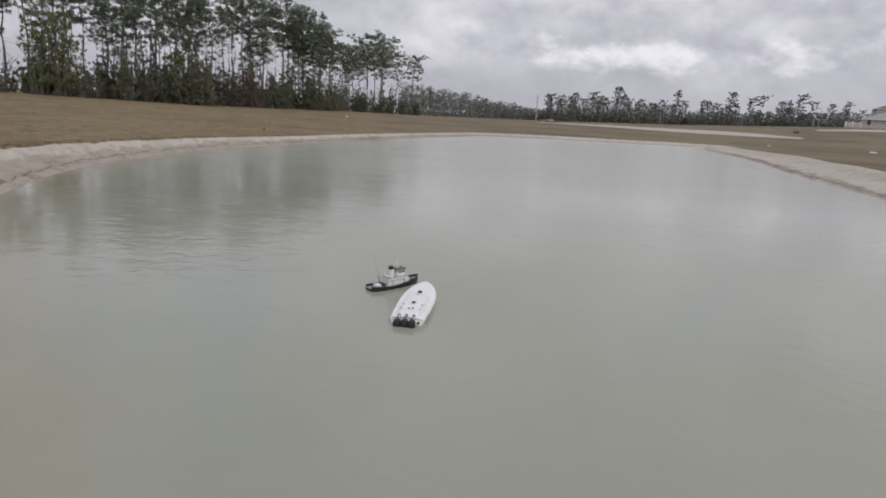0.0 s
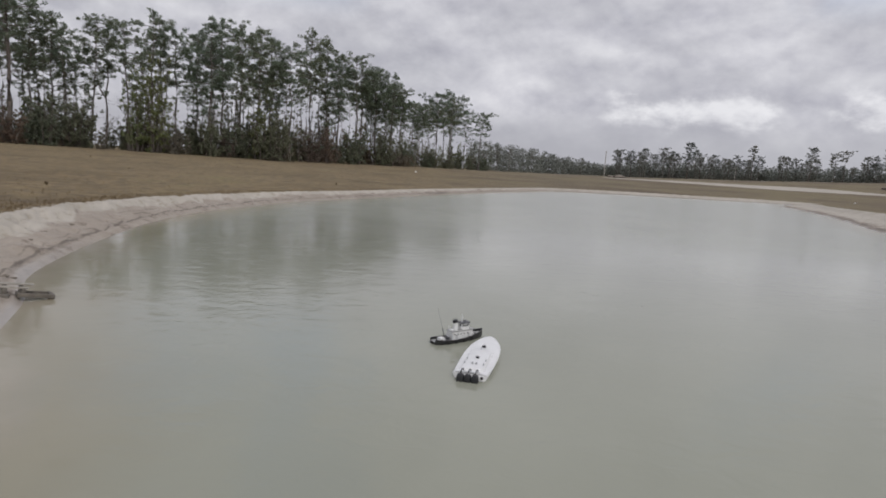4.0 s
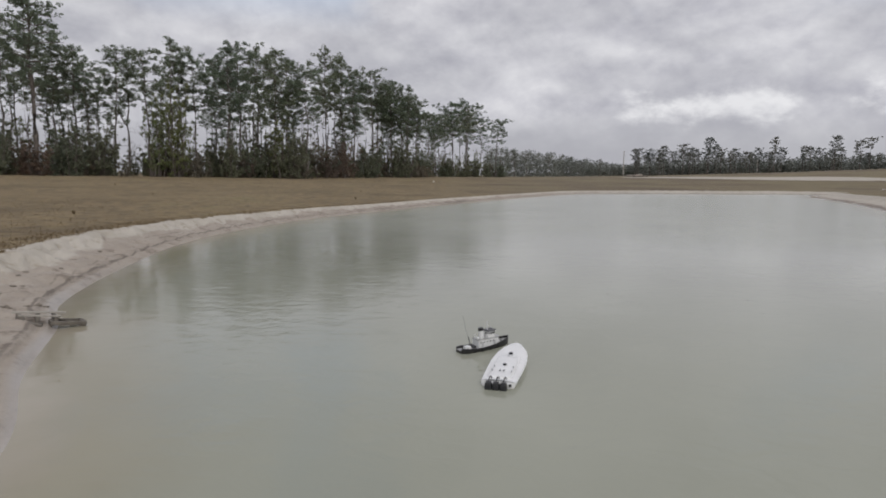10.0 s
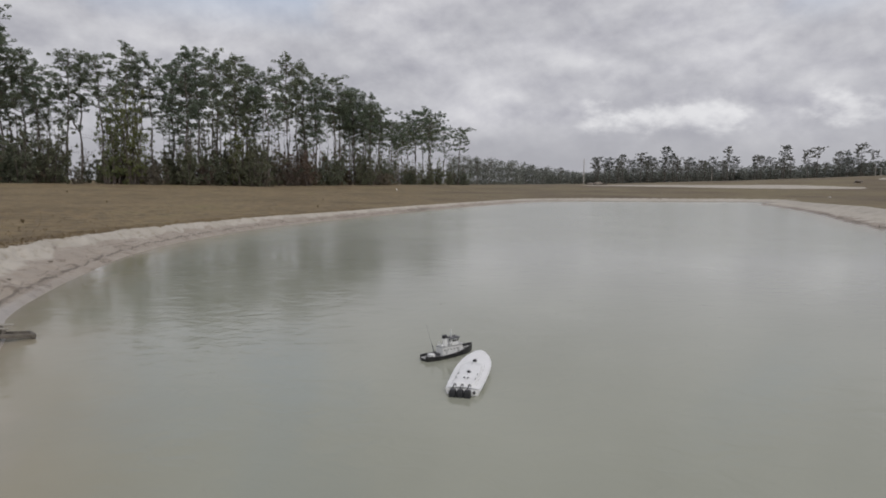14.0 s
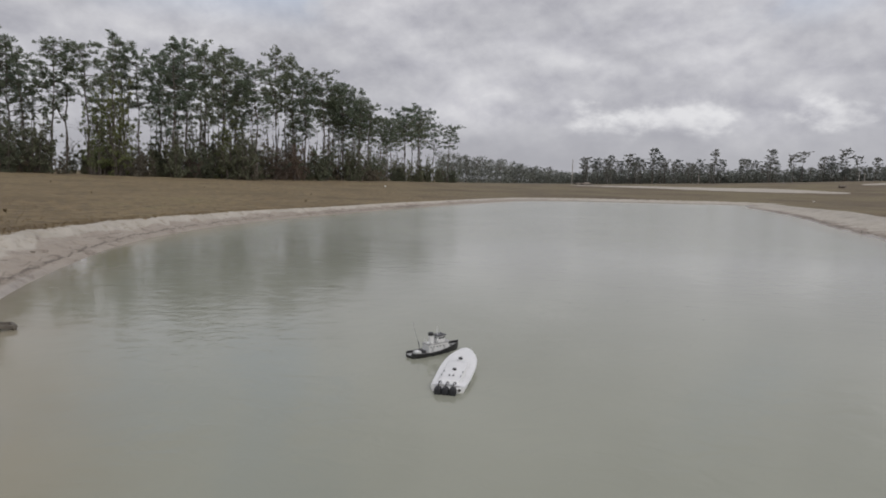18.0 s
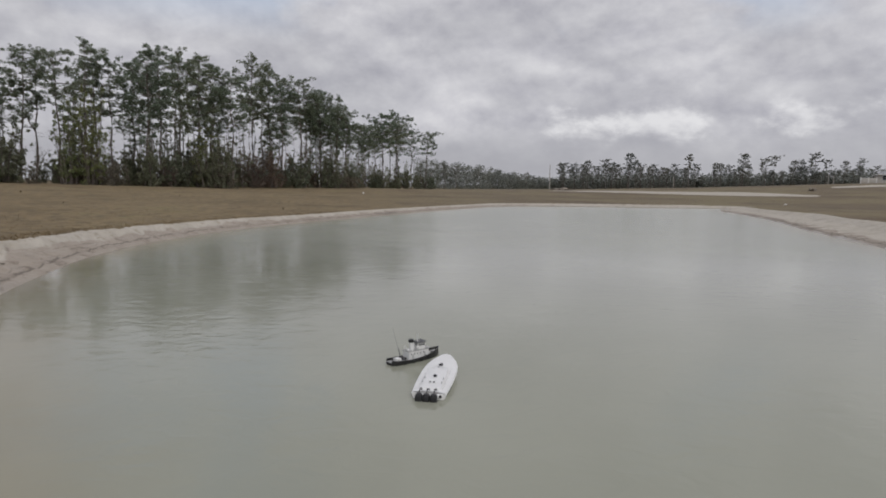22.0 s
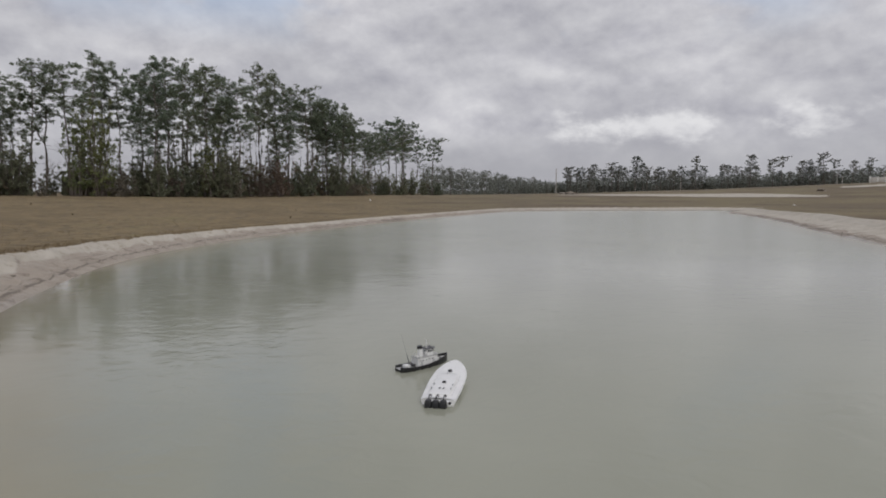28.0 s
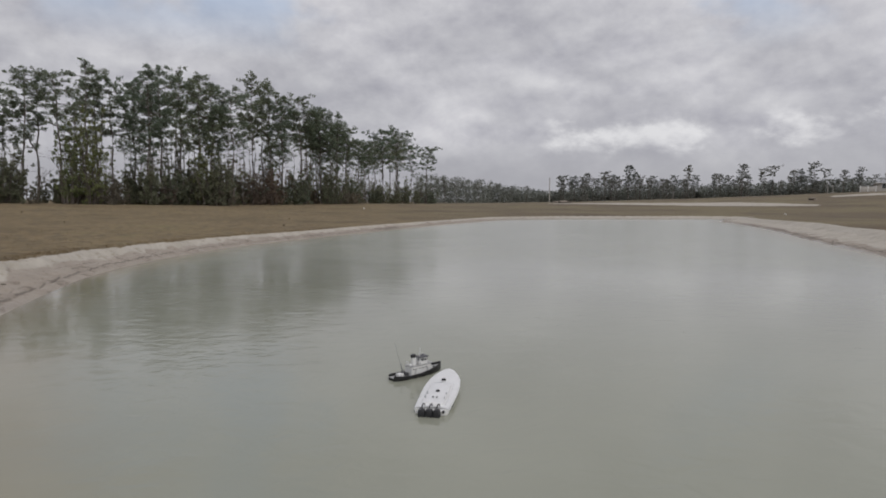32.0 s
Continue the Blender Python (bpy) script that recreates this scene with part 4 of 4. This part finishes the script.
def house(x, y, turn, w, d, wall, rise, roof_mat, label, windows, door=None):
    thing = new("house")
    thing.matrix_basis = pose(x, y, height(x, y) - 0.1, 0, 0, turn)
    part("walls", box((w, d, wall + 0.5), (0, 0, wall / 2 - 0.25)), M_STUCCO, thing, smooth=False)
    part("roof", hip_roof(w, d, wall + 0.02, rise, 0.5, max(w - d, 0.5)), roof_mat, thing, smooth=False)
    part("fascia", merge(box((w + 1.04, 0.06, 0.2), (0, -d / 2 - 0.53, wall - 0.1)), box((0.06, d + 1.04, 0.2), (-w / 2 - 0.53, 0, wall - 0.1))), M_TRIM, thing, smooth=False)
    for wx, ww, wh in windows:
        window(thing, wx, -d / 2 - 0.02, 1.55, ww, wh, 0)
    for wy in (-d * 0.2, d * 0.25):
        window(thing, -w / 2 - 0.02, wy, 1.55, 0.9, 1.3, -90)
    if door is not None:
        leaf = part("door", box((0.95, 0.06, 2.05), (door, -d / 2 - 0.03, 1.02), 0.01), M_TRIM, thing)
        part("door_handle", box((0.04, 0.05, 0.12), (door + 0.36, -d / 2 - 0.08, 1.0), 0.008), M_STEEL, leaf)
    return tagged(thing, label, "house")


hx, hy = bearing(36.8, 228)
house(hx, hy, -30, 22, 12, 2.5, 2.4, M_ROOF, "single-storey pale stucco house with a grey hipped roof", [(-9.3, 0.9, 1.4), (-4, 1.8, 1.4), (5, 1.8, 1.4)], 1.0)
hx, hy = bearing(37.0, 262)
house(hx, hy, -30, 20, 13, 7.0, 2.8, M_ROOF_RED, "taller house with a red-brown roof behind the grey-roofed one", [(-6, 1.4, 1.4), (0, 1.4, 1.4), (6, 1.4, 1.4)])


def screen_wall():
    """The low pale yard wall beside the house."""
    thing = new("yard_wall")
    x, y = bearing(33.6, 219)
    thing.matrix_basis = pose(x, y, height(x, y) - 0.2, 0, 0, -30)
    for k in range(2):
        part("panel", box((1.7, 0.16, 1.7), (-0.95 + 1.9 * k, 0, 0.85), 0.02), M_STUCCO, thing)
    for k in range(3):
        part("pier", box((0.24, 0.24, 1.95), (-1.9 + 1.9 * k, 0, 0.97), 0.02), M_TRIM, thing)
    tagged(thing, "low pale yard wall with two panels beside the house", "wall")


screen_wall()


def lump(name, x, y, size, mat, label, category, seed, flat=0.5, group=""):
    """A rough clod, heap or scrap lying on the ground."""
    rg = random.Random(seed)
    bm = bmesh.new()
    bmesh.ops.create_icosphere(bm, subdivisions=3, radius=1)
    for v in bm.verts:
        k = 1 + 0.55 * noise.noise(v.co * 1.5 + Vector((seed, 0, 0))) + 0.30 * noise.noise(v.co * 3.4 + Vector((0, seed, 0))) + 0.16 * noise.noise(v.co * 8)
        v.co = Vector((v.co.x * k * size, v.co.y * k * size * rg.uniform(0.7, 0.8), v.co.z * k * size * flat))
    ob = part(name, bm, mat)
    ob.matrix_basis = pose(x, y, height(x, y) + size * flat * 0.3, 0, 0, rg.uniform(0, 360))
    return tagged(ob, label, category, group)


lump("earth_heap", *bearing(30.0, 150), 0.9, M_STONE, "dark heap of earth beside the sand lane", "heap", 3, 0.45)
lump("earth_heap", *bearing(10.1, 168), 2.6, M_STONE, "low brown heap of graded earth at the field's end", "heap", 9, 0.2)
lump("litter", *bearing(28.2, 92), 0.16, M_LITTER, "scrap of white litter lying on the brown field", "litter", 5, 0.5, "litter on the field")
lump("litter", *bearing(35.2, 90), 0.4, M_LITTER, "flat white sheet lying on the brown slope", "litter", 6, 0.25, "litter on the field")
lump("litter", *bearing(-7.8, 92), 0.15, M_LITTER, "white marker lying at the wood's edge", "litter", 7, 0.9, "litter on the field")


def stake(x, y):
    """A thin weathered stick standing in the shallows."""
    thing = new("stake")
    thing.matrix_basis = pose(x, y, 0.0)
    part("shaft", tube([(0, 0, -0.3), (0.01, 0, 0.14), (0.03, 0.02, 0.24)], [0.012, 0.010, 0.007], 7), M_PLANK_DARK, thing)
    part("twig", tube([(0.012, 0, 0.15), (0.060, 0.02, 0.24)], [0.008, 0.005], 6), M_PLANK_DARK, thing)
    tagged(thing, "thin dark weathered stick standing in the shallows", "stake")


stake(16.5, 27.0)


# ---------------------------------------------------------------- the wrecked pallet on the left bank
def pallet():
    """Two top planks on short bearers, and a broken frame that juts out at the waterline."""
    thing = new("broken_pallet")
    thing.matrix_basis = pose(-5.44, 6.72, 0.058, 1, 8, 44)

    def bar(name, size, at, mat, turn=0.0, tip=0.0, label=""):
        bm = box(size, (0, 0, 0), min(size) * 0.2)
        rg = random.Random(round(at[0] * 1000))
        for v in bm.verts:                        # worn, slightly warped timber
            v.co.z += 0.006 * math.sin(v.co.x * 9 + at[1] * 40)
            v.co.y += rg.uniform(-0.002, 0.002)
        bmesh.ops.transform(bm, matrix=pose(*at, 0, tip, turn), verts=bm.verts)
        part(name, bm, mat, thing, label)
    bar("plank", (0.54, 0.052, 0.017), (0.0, 0.0, 0.112), M_PLANK, 1, 0, "grey weathered plank")
    bar("plank", (0.42, 0.046, 0.017), (-0.01, -0.165, 0.104), M_PLANK, -3, 1, "grey weathered plank")
    for x, turn in ((-0.19, 6), (-0.02, -3), (0.15, 2)):
        bar("bearer", (0.045, 0.27, 0.080), (x, -0.075, 0.058), M_PLANK_DARK, turn)
    bar("rail", (0.34, 0.026, 0.046), (0.26, -0.265, 0.040), M_PLANK_DARK, 8, 0, "dark soaked timber")
    bar("rail", (0.32, 0.026, 0.046), (0.26, -0.130, 0.044), M_PLANK_DARK, 7, 0, "dark soaked timber")
    bar("end_block", (0.042, 0.17, 0.056), (0.425, -0.180, 0.042), M_PLANK_DARK, 8, 0, "dark soaked timber")
    bar("end_block", (0.036, 0.15, 0.050), (0.105, -0.205, 0.040), M_PLANK_DARK, 5, 0, "dark soaked timber")
    bar("spacer", (0.20, 0.040, 0.022), (0.27, -0.195, 0.030), M_PLANK, 12)
    bar("slab", (0.30, 0.085, 0.045), (-0.13, -0.245, 0.026), M_PLANK_DARK, -14, 3, "dark soaked timber")
    tagged(thing, "broken grey wooden pallet half buried at the water's edge", "pallet")


pallet()


# ---------------------------------------------------------------- the white speedboat model
def speedboat(x, y, turn):
    thing = new("model_speedboat")
    thing.matrix_basis = pose(x, y, 0.0, 0, -0.5, turn)        # bow along +x
    L = 1.07

    def beam(s):
        return float(np.interp(s, [0, .15, .35, .5, .62, .74, .84, .92, .965, .988, 1], [.146, .155, .162, .163, .157, .142, .115, .079, .050, .028, .004]))

    def sheer(s):
        return 0.056 + 0.045 * s ** 2

    def keel(s):
        return -0.06 + 0.03 * s + (0.085 * max(0, (s - 0.72) / 0.28) ** 1.7)
    rings, deck = [], []
    for s in np.concatenate([np.linspace(0, .8, 14), np.linspace(.84, 1, 9)]):
        b, zt, zk, X = beam(s), sheer(s), keel(s), (s - 0.5) * L
        ch = 0.86 if s < 0.9 else 0.7
        zc = zk + (zt - zk) * 0.42
        pts = [(b, zt), (b * 1.015, zt - 0.010), (b * 0.985, zt - 0.030), (b * ch, zc), (0, zk)]
        rings.append([(X + (0.012 if k > 2 else 0) * s, yy, zz) for k, (yy, zz) in enumerate(pts)] + [(X, -yy, zz) for yy, zz in pts[-2::-1]])
        e = b * 0.965
        deck.append([(X, e * q, zt + 0.004 + 0.012 * (1 - q * q) * min(1, b / 0.1)) for q in (1, .75, .4, 0, -.4, -.75, -1)])
    part("hull", loft(rings), M_GEL, thing, "glossy white hull")
    top = loft(deck, cap=False, closed=False)
    part("deck", top, M_GEL_DECK, thing)
    part("rub_rail", merge(*[tube([(r[k][0], r[k][1] * 1.01, r[k][2] - 0.008) for r in rings], 0.004, 6) for k in (0, -1)]), M_GEL, thing)
    # the long raised hatch
    hatch = []
    for s, wd, hh in ((.05, .088, .0), (.06, .092, .020), (.30, .098, .026), (.50, .092, .026), (.58, .080, .018), (.60, .074, .0)):
        X, z = (s - 0.5) * L, sheer(s) + 0.010
        hatch.append([(X, wd, z), (X, wd * 0.97, z + hh * 0.8), (X, wd * 0.6, z + hh), (X, 0, z + hh * 1.08), (X, -wd * 0.6, z + hh), (X, -wd * 0.97, z + hh * 0.8), (X, -wd, z)])
    part("hatch", loft(hatch, closed=False), M_GEL_DECK, thing, "long raised white deck hatch")
    part("hatch_seam", merge(*[tube([((s - .5) * L, sgn * 0.108, sheer(s) + 0.013) for s in (.06, .3, .5, .6)], 0.0010, 5) for sgn in (-1, 1)]), M_PALEGREY, thing)
    z = 0.108
    vent = loft([[(0.150, .020, z - .012), (0.150, -.020, z - .012), (0.150, -.020, z + .004), (0.150, .020, z + .004)],
                 [(0.205, .003, z - .012), (0.205, -.003, z - .012), (0.205, -.003, z - .002), (0.205, .003, z - .002)]])
    part("vent", vent, M_BLACK, thing, "small black wedge-shaped vent")
    part("filler_cap", tube([(-.20, 0, z - .008), (-.20, 0, z + .004), (-.20, 0, z + .006)], [.017, .017, .012], 18), M_BLACK, thing, "round black cap")
    for sy in (.013, -.013):
        part("slot", box((.034, .012, .006), (-.355, sy * 1.3, z - .008), .002), M_DARKGREY, thing, "dark slot in the hatch")
    for cx, cy in ((-.25, .085), (-.25, -.085), (-.37, .085), (-.37, -.085), (.07, .012)):
        cleat = part("cleat", merge(tube([(cx - .014, cy, z - .002), (cx + .014, cy, z - .002)], .003, 6), box((.012, .008, .014), (cx, cy, z - .008), .002)), M_STEEL, thing)
    for k, (bx, bl) in enumerate(((-.36, .05), (-.29, .035))):
        for sgn in (1, -1):
            part("marking", box((bl, .0022, .026), (bx, sgn * beam(bx / L + .5) * 1.0, .036), .0005, turn=pose(0, 0, 0, 0, 0, 0)), M_BLACK, thing, "dark marking on the hull side")
    part("transom_pad", box((.03, .22, .05), (-L / 2 - .010, 0, .032), .006), M_GEL, thing)
    part("drain_plug", tube([(-L / 2 - .026, -.105, .040), (-L / 2 - .036, -.105, .040)], [.013, .011], 14), M_BLACK, thing, "dark round plug in the transom")
    for oy in (-.052, .012, .076):
        mx = -L / 2 - .052
        motor = part("outboard_motor", box((.062, .063, .060), (mx, oy, .030), .012, 3, taper=.92), M_MOTOR, thing, "dark grey outboard cowling")
        part("cowl_lid", box((.054, .052, .010), (mx, oy, .062), .004, 2, taper=.85), M_BLACK, motor)
        part("leg", box((.034, .026, .10), (mx + .002, oy, -.03), .006), M_MOTOR, motor)
        part("bracket", box((.03, .034, .04), (mx + .036, oy, .03), .005), M_BLACK, motor)
        part("cable", tube([(mx + .012, oy, .070), (mx + .020, oy - .002, .086), (mx + .040, oy - .004, .097), (mx + .062, oy - .010, .096), (mx + .074, oy - .014, .074)], .0048, 8), M_RUBBER, motor, "arched black rigging cable")
    return tagged(thing, "white model speedboat with three black outboards floating on the pond", "model boat")


speedboat(0.03, 5.93, 82)


# ---------------------------------------------------------------- the tugboat model
def tugboat(x, y, turn):
    thing = new("model_tugboat")
    thing.matrix_basis = pose(x, y, 0.0, 0, 0, turn) @ Matrix.Scale(0.95, 4)          # bow along +x
    L = 0.68

    def beam(s):
        return float(np.interp(s, [0, .04, .12, .3, .55, .75, .88, .96, 1], [.050, .074, .090, .098, .098, .086, .056, .026, .004]))

    def sheer(s):
        return 0.038 + 0.054 * max(0, (s - .35) / .65) ** 1.8 + 0.016 * max(0, (.3 - s) / .3) ** 1.5
    ss = np.concatenate([np.linspace(0, .12, 5), np.linspace(.2, .8, 9), np.linspace(.86, 1, 6)])
    rings, inner = [], []
    for s in ss:
        b, zt, X = beam(s), sheer(s), (s - .5) * L
        rake = .02 * max(0, (s - .8) / .2)
        out = [(b, zt), (b * .985, .02), (b * .82, -.03), (b * .2, -.06)]
        inn = [(b * .93 - .0015, zt), (b * .92 - .0015, zt - .024)]
        prof = [(X + rake * (zz > .01), yy, zz) for yy, zz in out] + [(X + rake * (zz > .01), -yy, zz) for yy, zz in out[::-1]]
        prof += [(X + rake - .004, -max(yy, .001), zz) for yy, zz in inn] + [(X + rake - .004, max(yy, .001), zz) for yy, zz in inn[::-1]]
        rings.append(prof)
        inner.append([(X + rake - .004, q * max(b * .92 - .0015, .001), zt - .023) for q in (1, 0, -1)])
    part("hull", loft(rings), M_BLACK, thing, "black hull with raised bulwarks")
    part("deck", loft(inner, cap=False, closed=False), M_GREY, thing, "grey deck")
    part("rail", merge(*[tube([((s - .5) * L + .02 * max(0, (s - .8) / .2), sg * beam(s) * .97, sheer(s) + .002) for s in ss], .0028, 6) for sg in (1, -1)]), M_DARKGREY, thing)
    part("fender_strip", merge(*[tube([((s - .5) * L + .012 * max(0, (s - .8) / .2), sg * beam(s) * 1.0, sheer(s) - .024) for s in ss], .0042, 6) for sg in (1, -1)]), M_RUBBER, thing)
    zd = .028
    # deckhouse with a rounded front
    plan = [(-.112, .056), (.140, .056), (.178, .044), (.198, .018), (.198, -.018), (.178, -.044), (.140, -.056), (-.112, -.056)]
    z0 = zd + .092
    part("deckhouse", loft([[(px, py, z) for px, py in plan] for z in (zd - .012, z0 - .006)]), M_TUGWHITE, thing, "white deckhouse", smooth=False)
    part("boat_deck", loft([[(px * 1.04, py * 1.10, z) for px, py in plan] for z in (z0 - .006, z0)]), M_GREY, thing, smooth=False)
    for k in range(5):
        for sg in (1, -1):
            part("porthole", tube([(-.085 + .044 * k, sg * (.0562 + .0004 * k), zd + .058), (-.085 + .044 * k, sg * (.0600 + .0004 * k), zd + .058)], [.0070, .0064], 12), M_GLASS, thing)
    for sg in (1, -1):
        for dx in (-.058, .110):
            part("door", box((.022, .003, .054), (dx, sg * .0592, zd + .034), .001), M_PALEGREY, thing)
    # wheelhouse
    wh = [(.028, .044), (.112, .044), (.136, .028), (.136, -.028), (.112, -.044), (.028, -.044)]
    house_ = part("wheelhouse", loft([[(px, py, z) for px, py in wh] for z in (z0, z0 + .072)]), M_TUGWHITE, thing, "white wheelhouse", smooth=False)
    for px, py, t in ((.1365, .013, 90), (.1365, -.013, 90), (.124, .0362, 56 - 90), (.124, -.0362, 90 - 56), (.096, .0445, 0), (.070, .0445, 0), (.044, .0445, 0), (.096, -.0445, 0), (.070, -.0445, 0), (.044, -.0445, 0)):
        part("window", box((.019, .003, .022), (px, py, z0 + .050), .001, turn=pose(0, 0, 0, 0, 0, t)), M_GLASS, house_)
    part("window", box((.019, .003, .022), (.0275, 0, z0 + .050), .001, turn=pose(0, 0, 0, 0, 0, 90)), M_GLASS, house_)
    part("wheelhouse_roof", loft([[((px - .08) * 1.2 + .08, py * 1.2, z) for px, py in wh] for z in (z0 + .072, z0 + .081)]), M_DARKGREY, thing, smooth=False)
    part("searchlight", box((.014, .016, .016), (.11, .016, z0 + .090), .003), M_STEEL, thing)
    part("mast", merge(tube([(.048, 0, z0 + .078), (.046, 0, z0 + .172)], [.0058, .0038], 8), tube([(.047, -.022, z0 + .128), (.047, .022, z0 + .128)], .002, 6)), M_TUGWHITE, thing, "white signal mast")
    fun = part("funnel", tube([(-.034, 0, z0 - .004), (-.040, 0, z0 + .066), (-.043, 0, z0 + .086)], [.0290, .0278, .0272], 22), M_TUGWHITE, thing, "white funnel")
    part("funnel_cap", tube([(-.043, 0, z0 + .0855), (-.046, 0, z0 + .114), (-.0465, 0, z0 + .117)], [.0290, .0282, .022], 22), M_BLACK, fun, "black funnel top")
    for sg in (1, -1):
        part("vent_cowl", tube([(.008, sg * .040, z0), (.008, sg * .040, z0 + .024), (.015, sg * .040, z0 + .031), (.024, sg * .040, z0 + .031)], [.006, .006, .0075, .0095], 10), M_TUGWHITE, thing)
        part("life_ring", tube([(-.075 + .013 * math.cos(a), sg * .062, z0 + .017 + .013 * math.sin(a)) for a in np.linspace(0, 6.28, 14)], .0034, 6, False), M_TUGWHITE, thing)
    part("skylight", box((.03, .036, .016), (-.088, 0, z0 + .007), .003), M_TUGWHITE, thing)
    # after deck
    part("towing_winch", merge(box((.03, .045, .022), (-.136, 0, zd + .008), .003), tube([(-.136, -.03, zd + .018), (-.136, .03, zd + .018)], .011, 12)), M_DARKGREY, thing)
    part("hatch_box", box((.065, .062, .030), (-.225, .005, zd + .014), .003), M_TUGWHITE, thing, "white hatch on the after deck")
    part("derrick", merge(tube([(-.168, .012, zd - .004), (-.208, .012, zd + .128)], [.0052, .0042], 8), tube([(-.168, .012, zd), (-.168, .012, zd + .035)], .007, 8)), M_DARKGREY, thing, "raked dark derrick post")
    part("antenna", tube([(-.208, .012, zd + .125), (-.250, .012, zd + .24), (-.285, .012, zd + .36)], [.0015, .0012, .0009], 5), M_STEEL, thing, "thin whip antenna")
    for bx, by in ((-.255, .045), (-.255, -.045), (-.16, .07), (-.16, -.07), (.225, .040), (.225, -.040)):
        zb = sheer(bx / L + .5) - .023
        part("bollard", merge(tube([(bx, by * .9, zb - .002), (bx, by * .9, zb + .02)], .0045, 8), tube([(bx + .014, by * .9, zb - .002), (bx + .014, by * .9, zb + .02)], .0045, 8)), M_DARKGREY, thing)
    part("windlass", merge(box((.03, .03, .014), (.240, 0, sheer(.85) - .018), .003), tube([(.240, -.024, sheer(.85) - .008), (.240, .024, sheer(.85) - .008)], .007, 10)), M_GREY, thing)
    part("capstan_box", box((.03, .026, .02), (.212, 0, sheer(.81) - .014), .003), M_TUGWHITE, thing)
    for sg in (1, -1):
        for bx in (-.20, -.09, .02, .13):
            b = beam(bx / L + .5)
            part("tyre_fender", tube([(bx + .013 * math.cos(a), sg * (b + .005), sheer(bx / L + .5) - .026 + .013 * math.sin(a)) for a in np.linspace(0, 6.283, 13)], .0045, 6, False), M_RUBBER, thing)
    return tagged(thing, "black and white model tugboat floating beside the white speedboat", "model boat")


tugboat(-0.24, 6.60, 43)


# ---------------------------------------------------------------- grass, weeds and clods along the bank
def bank_grass():
    """Dry blades along the turf's ragged edge and over the nearer field."""
    rg = np.random.default_rng(12)
    n = 52000
    az, r = np.radians(rg.uniform(-62, -4, n)), 7 + 30 * rg.random(n) ** 1.5
    x, y = r * np.sin(az), r * np.cos(az)
    z, sand = land(x, y)[:2]
    d, w, _ = shore_distance(x, y)
    keep = (sand < 0.6) & (d > 0) & (rg.random(n) < np.where(d < w + 0.8, 1.0, 0.18))
    x, y, z, edge = x[keep], y[keep], z[keep], (d < w + 0.5)[keep]
    verts, faces = [], []
    for i in range(len(x)):
        a, h = rg.uniform(0, 6.28), rg.uniform(0.025, 0.060) * (0.8 if edge[i] else 0.6)
        for k in range(2):
            b = a + k * 1.7
            c, s, wd = math.cos(b), math.sin(b), 0.015
            lean = rg.uniform(0.0, 0.05)
            m = len(verts)
            verts += [(x[i] - c * wd, y[i] - s * wd, z[i] - 0.01), (x[i] + c * wd, y[i] + s * wd, z[i] - 0.01), (x[i] - s * lean, y[i] + c * lean, z[i] + h)]
            faces.append((m, m + 1, m + 2))
    tagged(raw("grass", verts, faces, M_GRASS), "short dry brown grass along the sand bank", "grass", kind="stuff")


bank_grass()


def weed(seed, x, y, tall):
    """A tuft of taller dead weeds."""
    rg = random.Random(seed)
    verts, faces = [], []
    for _ in range(60):
        a, l = rg.uniform(0, 6.28), tall * rg.uniform(0.5, 1.0)
        c, s, o = math.cos(a), math.sin(a), rg.uniform(0.1, 0.55) * tall
        m = len(verts)
        verts += [(-s * .012, c * .012, -0.01), (s * .012, -c * .012, -0.01), (c * o * .5, s * o * .5, l * .7), (c * o, s * o, l)]
        faces += [(m, m + 1, m + 2), (m + 1, m + 3, m + 2)]
    ob = raw("weed", verts, faces, M_GRASS)
    ob.matrix_basis = pose(x, y, height(x, y))
    return tagged(ob, "small tuft of dark dead weeds on the brown field", "weed", "weeds on the field")


rng = random.Random(91)
for k in range(6):
    az, r = rng.uniform(-40, -6), rng.uniform(16, 62)
    wx, wy = bearing(az, r)
    if shore_distance([wx], [wy])[0][0] > 3:
        weed(100 + k, wx, wy, rng.uniform(0.10, 0.18))

for k in range(20):
    along, out = rng.uniform(0.1, 5.2), rng.uniform(0.35, 1.35)
    a, b = np.array(SHORE[int(along)][:2]), np.array(SHORE[int(along) + 1][:2])
    side = np.array([-(b - a)[1], (b - a)[0]]) / np.hypot(*(b - a))
    q = a + (b - a) * (along - int(along)) + side * out
    lump("mud_clod", float(q[0]), float(q[1]), rng.choice((0.03, 0.04, 0.05, 0.07)), M_STONE, "small dark clod of mud lying on the wet sand", "clod", 200 + k, 0.28, "mud clods on the bank")

for k, (x, y, size) in enumerate(((-4.95, 5.36, .09), (-5.08, 5.30, .07), (-4.88, 5.22, .06), (-5.16, 5.20, .05), (-4.62, 5.12, .06), (-4.70, 5.03, .05), (-4.52, 5.00, .04), (-5.50, 5.98, .06), (-5.62, 5.92, .05), (-5.72, 5.88, .035), (-6.10, 6.99, .05), (-6.22, 7.05, .035), (-6.00, 6.95, .03), (-6.07, 7.29, .05), (-6.00, 7.38, .045), (-5.95, 7.46, .035), (-7.15, 7.96, .05), (-7.05, 7.90, .03), (-4.12, 4.68, .035), (-5.2, 5.7, .04), (-3.85, 3.70, .07), (-3.75, 3.55, .05))):
    lump("mud_clod", x, y, size, M_STONE, "rough lump of dark mud pushed up on the bank", "clod", 300 + k, 0.34, "mud clods on the bank")
